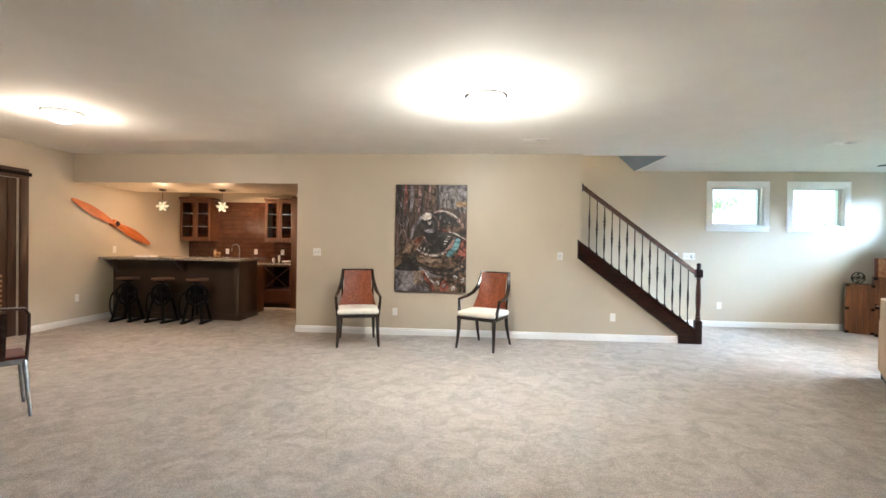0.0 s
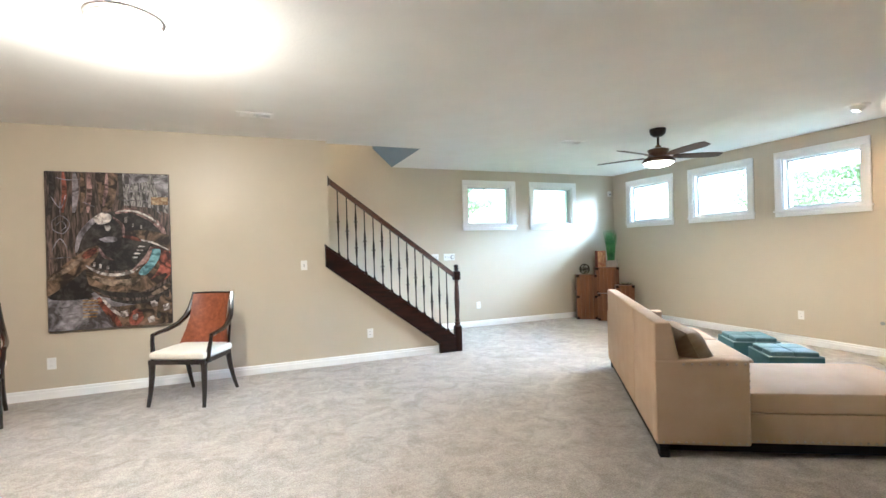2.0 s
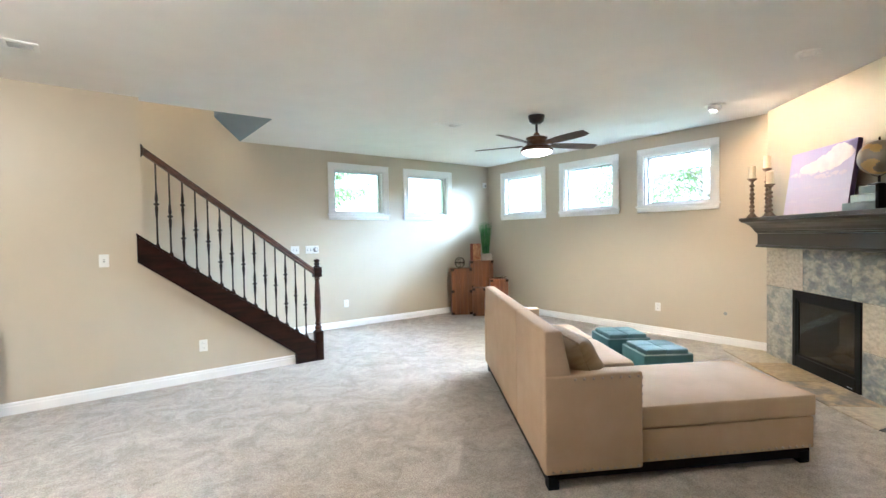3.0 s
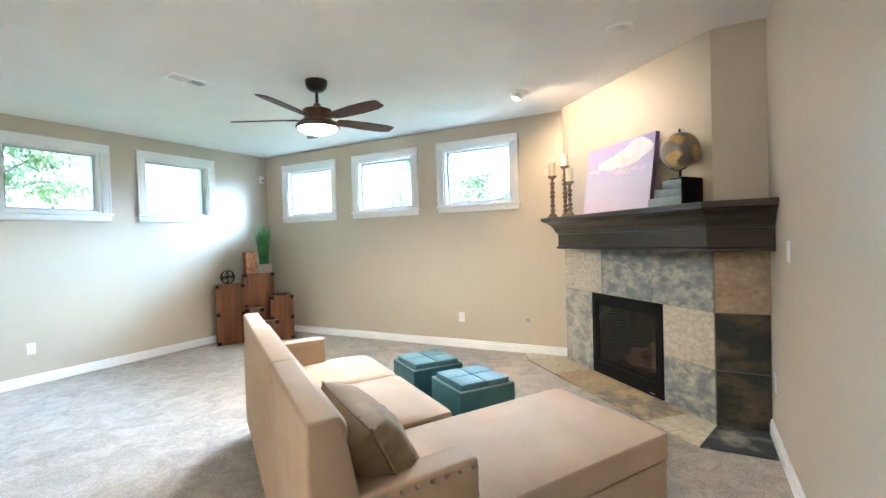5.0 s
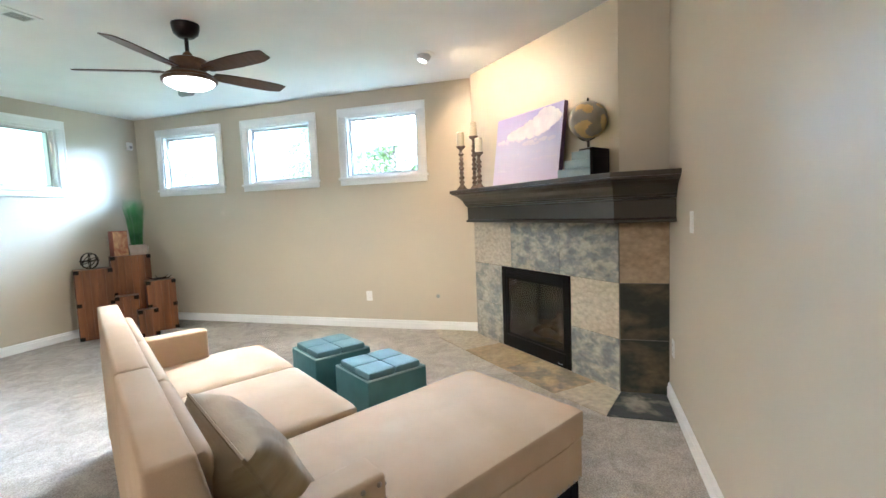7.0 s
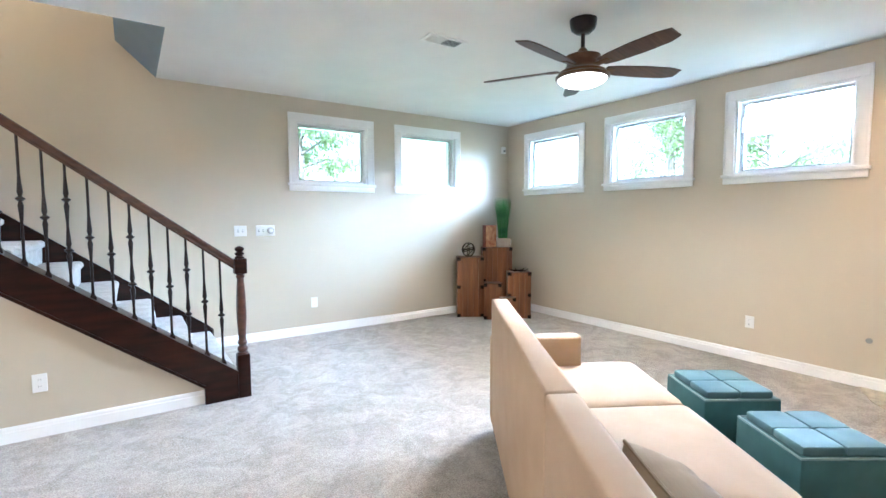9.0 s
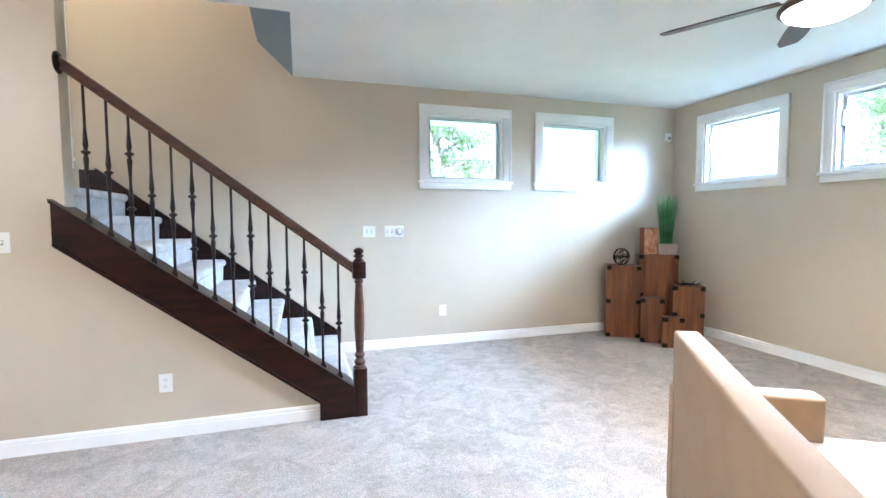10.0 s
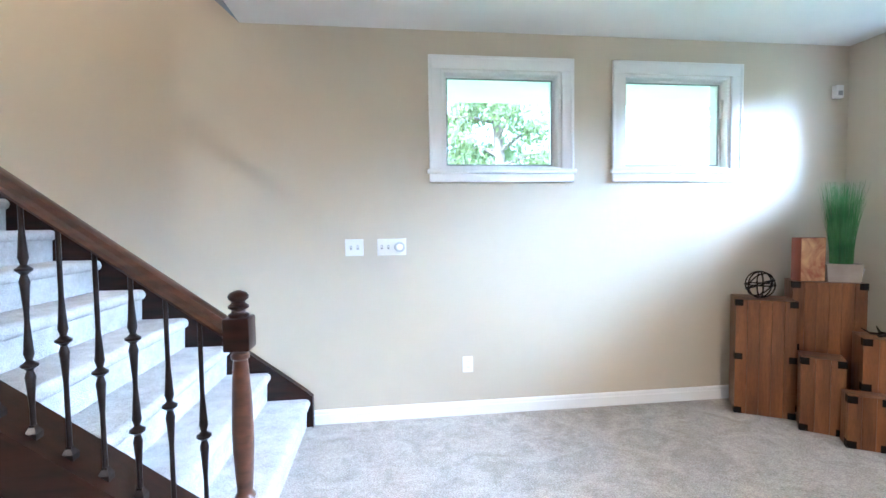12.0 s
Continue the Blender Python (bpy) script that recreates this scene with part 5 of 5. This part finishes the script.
ct = thing("granite_slab_counter", "speckled grey granite bar top with an eased edge", "countertop")
part("slab", Box(BX0, BX1 + 0.17, 7.47, 8.46, 1.031, 1.07, 0.006), M_GRANITE, ct)
tray = thing("serving_tray", "low pale serving tray on the granite bar top", "tray", pose(-5.85, 7.75, 1.0705))
part("base", Box(-0.14, 0.14, -0.10, 0.10, 0, 0.008), M_PLATE, tray)
part("rim", Tube([(-0.14, -0.1, 0.018), (0.14, -0.1, 0.018), (0.14, 0.1, 0.018), (-0.14, 0.1, 0.018)], 0.007, 6, True), M_PLATE, tray)
M_BRASS = mat("warm brass", (0.75, 0.50, 0.28), rough=0.25, metal=1)
for x, h in ((-4.86, 0.14), (-4.79, 0.10)):
    sh = thing("shaker", "small brass cocktail shaker on the bar top", "shaker", pose(x, 8.2, 1.0705))
    part("cup", Lathe([(0.028, 0), (0.036, h * 0.7), (0.030, h * 0.78)], 16), M_BRASS, sh)
    part("lid", Lathe([(0.030, h * 0.781), (0.016, h * 0.92), (0.008, h)], 16), M_BRASS, sh)
M_STEEL = mat("brushed steel", (0.62, 0.60, 0.56), rough=0.22, metal=1)
work = thing("work_counter", "lower stained work counter behind the bar", "counter")
part("body", Box(BX0, BX1 - 0.13, 8.461, 8.98, 0, 0.88), M_CAB, work, smooth=False)
part("top", Box(BX0, BX1 - 0.10, 8.461, 9.0, 0.881, 0.92, 0.004), M_GRANITE, work)
fc = thing("bar_faucet", "tall chrome gooseneck faucet behind the bar", "faucet", pose(-4.62, 8.6, 0.9205))
part("base", Lathe([(0.026, 0), (0.024, 0.03), (0.014, 0.04)], 16), M_STEEL, fc)
part("neck", Tube([(0, 0, 0.03), (0, 0, 0.30)] + [(-0.075 + 0.075 * math.cos(a), 0, 0.30 + 0.085 * math.sin(a)) for a in [radians(20 * q) for q in range(1, 10)]] + [(-0.15, 0, 0.25)], 0.011, 10), M_STEEL, fc)
part("handle", Tube([(0.02, 0, 0.03), (0.075, 0, 0.075)], 0.007, 8), M_STEEL, fc)


def upper(x0, x1, z0, z1, yb, yf):
    c = thing("upper_cabinet", "stained maple wall cabinet with two glazed doors above the tiles", "cabinet", group="bar wall cabinets")
    t = 0.018
    bm = bmesh.new()
    for a in ((x0, x0 + t, yf, yb, z0, z1), (x1 - t, x1, yf, yb, z0, z1), (x0 + t, x1 - t, yf, yb, z0, z0 + t), (x0 + t, x1 - t, yf, yb, z1 - t, z1), (x0 + t, x1 - t, yb - 0.01, yb, z0 + t, z1 - t)):
        box(bm, *a)
    part("carcass", bm, M_CAB, c, smooth=False)
    part("cornice", Box(x0 - 0.02, x1 + 0.02, yf - 0.04, yb, z1 + 0.0005, z1 + 0.05, 0.012), M_CAB, c)
    part("light_rail", Box(x0, x1, yf - 0.02, yb, z0 - 0.035, z0 - 0.0005, 0.004), M_CAB, c)
    for q in (1, 2):
        part("shelf", Box(x0 + t, x1 - t, yf + 0.02, yb - 0.011, z0 + (z1 - z0) * q / 3 - 0.004, z0 + (z1 - z0) * q / 3 + 0.004), M_PLATE, c, "pale glass shelf", smooth=False)
    mid = (x0 + x1) / 2
    for a, b in ((x0 + 0.002, mid - 0.002), (mid + 0.002, x1 - 0.002)):
        d = part("door", Box(a, a + 0.055, yf - 0.021, yf - 0.001, z0 + 0.002, z1 - 0.002, 0.002, 1), M_CAB, c, smooth=False)
        bm = bmesh.new()
        box(bm, b - 0.055, b, yf - 0.021, yf - 0.001, z0 + 0.002, z1 - 0.002, 0.002, 1)
        box(bm, a + 0.0552, b - 0.0552, yf - 0.021, yf - 0.001, z0 + 0.002, z0 + 0.06, 0.002, 1)
        box(bm, a + 0.0552, b - 0.0552, yf - 0.021, yf - 0.001, z1 - 0.06, z1 - 0.002, 0.002, 1)
        part("door_frame", bm, M_CAB, d, smooth=False)
        part("pane", Box(a + 0.05, b - 0.05, yf - 0.011, yf - 0.008, z0 + 0.055, z1 - 0.055), M_GLASS, d, "clear glass pane", smooth=False)
    return c


YB, YF = 9.949, 9.62
upper(WX + 0.02, -5.80, 1.39, 2.24, YB, YF)
upper(-4.60, -3.98, 1.39, 2.24, YB, YF)
base = thing("bar_base_cabinet", "stained maple base cabinet with drawers under a granite top", "cabinet")
part("carcass", Box(-6.49, -4.56, 9.37, YB, 0.09, 0.88), M_CAB, base, smooth=False)
part("plinth", Box(-6.49, -3.93, 9.43, YB, 0, 0.089), M_BAR, base, smooth=False)
for q in range(3):
    for x0 in (-5.20, -4.88):
        part("drawer", Box(x0 + 0.003, x0 + 0.315, 9.352, 9.3695, 0.10 + q * 0.26, 0.352 + q * 0.26, 0.003, 1), M_CAB, base, smooth=False)
part("worktop", Box(-6.49, -3.93, 9.33, YB, 0.8805, 0.92, 0.004), M_GRANITE, base)
rack = thing("wine_rack", "stained cabinet with a dark crossed wine rack and drawer", "cabinet")
bm = bmesh.new()
for a in ((-4.558, -4.53, 9.37, 9.94, 0.09, 0.88), (-3.96, -3.932, 9.37, 9.94, 0.09, 0.88), (-4.53, -3.96, 9.37, 9.94, 0.09, 0.38), (-4.53, -3.96, 9.37, 9.94, 0.85, 0.88)):
    box(bm, *a)
part("carcass", bm, M_CAB, rack, smooth=False)
part("back", Box(-4.529, -3.961, 9.9, 9.94, 0.381, 0.849), M_BLACK, rack, smooth=False)
for sgn in (-1, 1):
    part("divider", Box(-0.36, 0.36, -0.006, 0.006, -0.008, 0.008, m=pose(-4.245, 9.40 + 0.007 * sgn, 0.615, 0, sgn * 39.5)), M_CAB, rack, smooth=False)
part("drawer", Box(-4.525, -3.965, 9.352, 9.3695, 0.13, 0.36, 0.003, 1), M_CAB, rack, smooth=False)
tall = thing("tall_cabinet", "dark stained tall cabinet end at the bar", "cabinet")
part("body", Box(-3.92, -2.87, 9.35, 9.949, 0, 2.30), M_CAB, tall, smooth=False)
M_TILE = mat("glossy brown tile", (0.060, 0.024, 0.014), (0.10, 0.042, 0.024), 5, rough=0.08, vary=0.12, bump=0.9, bscale=14, bdist=0.01)
splash = thing("backsplash", "glossy brown glazed tile backsplash behind the bar", "backsplash")
tagged(splash, kind="structure")
part("grout", Box(-6.49, -3.93, 9.9405, 9.9495, 0.921, 2.22), M_BLACK, splash, smooth=False)
for x, y, z in ((-4.95, 9.94, 1.14), (-4.35, 9.94, 1.14), (-5.6, 9.94, 1.14)):
    plate("outlet", pose(x, 9.932, z), "outlet")
for x, h, r in ((-4.40, 0.10, 0.03), (-4.28, 0.16, 0.025), (-4.12, 0.05, 0.10)):
    j = thing("bar_bowl" if r > 0.05 else "glass_jar", "pale dish or jar standing on the granite worktop", "jar", pose(x, 9.6, 0.9205))
    part("body", Lathe([(r * 0.6, 0), (r, h * 0.6), (r * 0.9, h)], 16), M_PLATE, j)

# pendants
M_STAR = mat("lit star glass", (0.07, 0.05, 0.03), rough=0.3, emit=((1.0, 0.62, 0.27), 0.22))
star = thing("star_pendant", "lit faceted star pendant lamp with metal seams over the bar", "pendant lamp", group="star pendants over the bar")
part("canopy", Lathe([(0.02, 2.235), (0.055, 2.245), (0.06, 2.2645)], 20), M_IRON, star)
part("rod", Lathe([(0.005, 2.075), (0.005, 2.2349)], 8), M_IRON, star)
bm = bmesh.new()
bmesh.ops.create_icosphere(bm, subdivisions=1, radius=0.055)
faces = list(bm.faces)
r2 = bmesh.ops.poke(bm, faces=faces)
for v in r2["verts"]:
    v.co = v.co.normalized() * 0.118
edge_lines = [(e.verts[0].co.copy(), e.verts[1].co.copy()) for e in bm.edges if max(v.co.length for v in e.verts) > 0.1]
bm.transform(pose(0, 0, 1.97))
part("shade", bm, M_STAR, star, "lit glass star", smooth=False)
bm = bmesh.new()
for a, b in edge_lines:
    tube(bm, [a + Vector((0, 0, 1.97)), b * 1.01 + Vector((0, 0, 1.97))], 0.0035, 4)
part("seams", bm, M_IRON, star, smooth=False)
star.matrix_basis = pose(-5.70, 7.95, 0)
copy_thing(star, pose(-4.60, 7.95, 0, 0, 0, 20))

# stools
M_STOOLSEAT = mat("worn brown stool seat", (0.11, 0.05, 0.025), (0.18, 0.09, 0.045), 6, rough=0.5)
st = thing("bar_stool", "industrial iron bar stool with a round wooden seat before the bar", "bar stool", group="stools at the bar")
part("seat", Lathe([(0.15, 0.70), (0.172, 0.708), (0.172, 0.728), (0.16, 0.736), (0.05, 0.731)], 28), M_STOOLSEAT, st, "round brown wooden seat")
part("screw", Lathe([(0.02, 0.12), (0.02, 0.69)], 12), M_BLACK, st)
part("hub", Lathe([(0.07, 0.34), (0.10, 0.37), (0.10, 0.58), (0.06, 0.62)], 20), M_BLACK, st)
part("seat_plate", Lathe([(0.06, 0.66), (0.12, 0.69), (0.12, 0.6995)], 20), M_BLACK, st)
part("wheel", Tube([(0.05 + 0.17 * math.cos(a), -0.10, 0.46 + 0.17 * math.sin(a)) for a in [2 * math.pi * q / 24 for q in range(24)]], 0.022, 8, True), M_BLACK, st)
for q in range(4):
    a = radians(90 * q)
    part("wheel_spoke", Tube([(0.05, -0.10, 0.46), (0.05 + 0.165 * math.cos(a), -0.10, 0.46 + 0.165 * math.sin(a))], 0.014, 6), M_BLACK, st)
for sx in (-1, 1):
    for sy in (-1, 1):
        part("leg", Tube([(sx * 0.05, sy * 0.04, 0.52), (sx * 0.10, sy * 0.10, 0.36), (sx * 0.13, sy * 0.14, 0.16), (sx * 0.15, sy * 0.16, 0.035)], 0.022, 8), M_BLACK, st)
    part("foot_bar", Box(sx * 0.15 - 0.03, sx * 0.15 + 0.03, -0.20, 0.20, 0, 0.035, 0.006), M_BLACK, st)
part("foot_ring", Tube([(-0.16 - 0.10 * math.sin(a), -0.06, 0.28 - 0.22 * math.cos(a)) for a in [radians(15 * q) for q in range(13)]], 0.012, 8), M_BLACK, st)
for x, r in ((-5.98, 4), (-5.36, -6), (-4.76, 8)):
    if x < -5.9:
        st.matrix_basis = pose(x, 7.5, 0, 0, 0, r)
    else:
        copy_thing(st, pose(x, 7.5, 0, 0, 0, r))

# wooden propeller on the west wall
pr = thing("wall_propeller", "polished orange wooden propeller hung slanted on the greige wall", "propeller", pose(WX, 7.78, 1.64, 0, 0, 90) @ pose(0, 0, 0, 0, 22))
M_PROP = mat("orange varnished wood", (0.42, 0.11, 0.02), (0.58, 0.18, 0.035), 4, rough=0.5, stretch=(1, 9, 9), coat=0.1)
for sx in (-1, 1):
    bm = bmesh.new()
    rings = []
    for q in range(13):
        f = q / 12
        x = sx * (0.07 + f * 0.87)
        w = 0.045 + 0.045 * math.sin(math.pi * min(1, f * 1.15)) + (0.0 if f < 0.9 else -0.35 * (f - 0.9))
        if q == 12:
            w = 0.022
        th_ = 0.035 * (1 - 0.75 * f)
        tw = sx * radians(32 * (1 - f))
        rings.append([bm.verts.new((x, -0.05 + a * th_ * math.cos(tw) - b * w * math.sin(tw) * 0.4, b * w * math.cos(tw) + a * th_ * 0.3)) for a, b in ((-0.5, -0.9), (-0.9, -0.3), (-0.9, 0.4), (-0.4, 1), (0.3, 0.8), (0.5, 0), (0.3, -0.8))])
    for a, b in zip(rings, rings[1:]):
        for i in range(7):
            bm.faces.new((a[i], a[(i + 1) % 7], b[(i + 1) % 7], b[i]))
    bm.faces.new(rings[0])
    bm.faces.new(list(reversed(rings[-1])))
    part("blade", bm, M_PROP, pr)
part("hub", Box(-0.075, 0.075, -0.095, -0.001, -0.055, 0.055, 0.015), M_PROP, pr)
part("boss", Lathe([(0.045, 0.0), (0.045, 0.012), (0.02, 0.016)], 20, pose(0, -0.0955, 0, 90)), M_WOOD, pr)

# dark framed doorway with a sliding door track on the west wall
dr = thing("door_1", "dark stained cased doorway with a sliding track above", "door", pose(WX, 0, 0, 0, 0, 90))
tagged(dr, kind="structure")
M_DOOR = mat("dark door wood", (0.045, 0.022, 0.013), (0.075, 0.038, 0.022), 4, rough=0.4, stretch=(4, 4, 0.6))
for x0, x1, z0, z1 in ((6.12, 6.24, 0, 2.20), (5.08, 5.20, 0, 2.20), (5.08, 6.24, 2.2005, 2.34)):
    part("casing", Box(x0, x1, -0.03, -0.0005, z0, z1, 0.004), M_DOOR, dr)
part("track", Box(4.4, 6.26, -0.055, -0.031, 2.24, 2.29, 0.004), M_BLACK, dr)
part("door_panel", Box(5.2005, 6.1195, 0.05, 0.09, 0.0, 2.1995), M_DOOR, dr, smooth=False)
part("inner_stile", Box(6.0, 6.1195, 0.03, 0.0495, 0.0, 2.1995, 0.004), M_DOOR, dr)
rk = thing("slatted_rack", "small rack of pale wooden slats by the dark doorway", "rack", pose(WX + 0.14, 5.55, 0, 0, 0, 90))
for sx in (-0.2, 0.2):
    part("post", Box(sx - 0.015, sx + 0.015, -0.015, 0.015, 0, 0.95), M_DOOR, rk, smooth=False)
for q in range(9):
    part("slat", Box(-0.2, 0.2, -0.024, -0.0155, 0.33 + q * 0.065, 0.36 + q * 0.065, 0.002, 1), mat("pale slat wood", (0.45, 0.28, 0.14), rough=0.5) if q == 0 else bpy.data.materials["pale slat wood"], rk, smooth=False)

# metal side chair at the left
M_GALV = mat("galvanised steel", (0.30, 0.30, 0.30), (0.42, 0.42, 0.41), 18, rough=0.4, metal=0.85)
mc = thing("metal_chair", "galvanised metal side chair with a dark red seat on the carpet", "chair", pose(-3.84, 3.42, 0, 0, 0, 232))
part("seat", Pad(-0.19, 0.19, -0.19, 0.19, 0.44, 0.465, power=3), mat("dark red seat", (0.10, 0.02, 0.015), rough=0.5), mc, "dark red seat pad")
part("apron", Box(-0.18, 0.18, -0.18, 0.18, 0.395, 0.4395, 0.01), M_GALV, mc)
for sx in (-1, 1):
    part("front_leg", Tube([(sx * 0.17, -0.17, 0.43), (sx * 0.205, -0.215, 0.0)], [0.018, 0.012], 8), M_GALV, mc)
    part("rear_leg", Tube([(sx * 0.17, 0.17, 0.43), (sx * 0.20, 0.24, 0.0)], [0.018, 0.012], 8), M_GALV, mc)
pts = [(-0.18, 0.17, 0.42), (-0.185, 0.24, 0.62), (-0.18, 0.315, 0.80), (-0.15, 0.335, 0.845), (0, 0.34, 0.85), (0.15, 0.335, 0.845), (0.18, 0.315, 0.80), (0.185, 0.24, 0.62), (0.18, 0.17, 0.42)]
# darker metal for the back: its dark reflections are put into the colour
M_STEEL_DARK = mat("steel with dark reflections", (0.05, 0.035, 0.03), (0.09, 0.07, 0.06), 18, rough=0.3, metal=0.8)
part("back_frame", Tube(pts, 0.012, 8), M_STEEL_DARK, mc, "tube back hoop with dark reflections in its colour")
part("back_panel", Box(-0.06, 0.06, 0.0, 0.004, 0.0, 0.40, m=pose(0, 0.182, 0.44, -20.5)), M_STEEL_DARK, mc, smooth=False)

# ---- trees outside ----
M_BARK = mat("bark", (0.16, 0.14, 0.12), (0.24, 0.21, 0.18), 8, rough=0.95, bump=0.6, bscale=20, bdist=0.02)
M_LEAF = mat("leaf", (0.11, 0.15, 0.08), (0.16, 0.22, 0.12), 3, rough=0.6)


tn = M_LEAF.node_tree
lt, mx = tn.nodes.new("ShaderNodeBsdfTranslucent"), tn.nodes.new("ShaderNodeMixShader")
lt.inputs[0].default_value = (0.36, 0.42, 0.15, 1)
tn.links.new(tn.nodes["Principled BSDF"].outputs[0], mx.inputs[1])
tn.links.new(lt.outputs[0], mx.inputs[2])
tn.links.new(mx.outputs[0], tn.nodes["Material Output"].inputs[0])


def tree(seed, x, y, h, spread, n):
    r = random.Random(seed)
    t = thing("tree", "leafy green tree on the lawn outside the windows", "tree", pose(x, y, 1.3))
    limbs = bmesh.new()
    tube(limbs, [(0, 0, -0.05), (0.05, 0, h * 0.3), (-0.05, 0.05, h * 0.6), (0, 0, h * 0.92)], [0.16, 0.12, 0.08, 0.02], 8)
    tips = []
    for q in range(26):
        f = r.uniform(0.12, 0.9)
        a, L = r.uniform(0, 2 * math.pi), spread * (1.05 - f * 0.8) * r.uniform(0.6, 1.1)
        p0 = Vector((0, 0, h * f))
        p2 = p0 + Vector((L * math.cos(a), L * math.sin(a), L * r.uniform(0.05, 0.45)))
        p1 = p0.lerp(p2, 0.5) + Vector((0, 0, L * 0.08))
        tube(limbs, [p0, p1, p2], [0.045, 0.028, 0.008], 5)
        for k in range(4):
            tips.append(p0.lerp(p2, r.uniform(0.35, 1.05)) + Vector([r.gauss(0, 0.12) for _ in range(3)]))
    part("trunk", limbs, M_BARK, t)
    verts, faces = [], []
    for q in range(n):
        c = r.choice(tips) + Vector((r.gauss(0, 0.24), r.gauss(0, 0.24), r.gauss(0, 0.12)))
        s_ = r.uniform(0.04, 0.085)
        e = Euler((r.uniform(0, 6), r.uniform(0, 6), r.uniform(0, 6))).to_matrix()
        b = len(verts)
        verts += [tuple(c + e @ Vector(v)) for v in ((-s_, 0, 0), (0, -s_ * 0.5, 0.01), (s_, 0, 0), (0, s_ * 0.5, 0.01))]
        faces.append((b, b + 1, b + 2, b + 3))
    me = bpy.data.meshes.new("crown")
    me.from_pydata(verts, [], faces)
    me.materials.append(M_LEAF)
    cr = new("crown", me)
    cr.parent = t
    tagged(cr, kind="stuff")


for q, (x, y, h, sp_, n) in enumerate(((6.1, 15.5, 5.2, 2.1, 12000), (-3.0, 14.5, 6.5, 2.8, 13000), (-1.6, 18.5, 8, 3.0, 9000), (-5.6, 17.5, 8, 3.0, 8000), (16.5, 8.6, 5.2, 2.0, 3000), (16.5, 11.3, 4.0, 1.6, 2600), (17, 21, 7, 3.0, 7000), (24, -2, 8, 3.2, 6000), (26, 17, 8, 3.2, 6000))):
    tree(q + 3, x, y, h, sp_, n)

# small tiles last
for row in range(13):
    for col in range(8):
        x0 = -6.49 + col * 0.40 - (0.20 if row % 2 else 0)
        a, b = max(-6.49, x0 + 0.002), min(-3.93, x0 + 0.398)
        if b - a > 0.03:
            z0 = 0.922 + row * 0.1
            part("tile", Box(a, b, 9.932, 9.9404, z0 + 0.002, z0 + 0.098, 0.004, 2), M_TILE, splash, smooth=False)
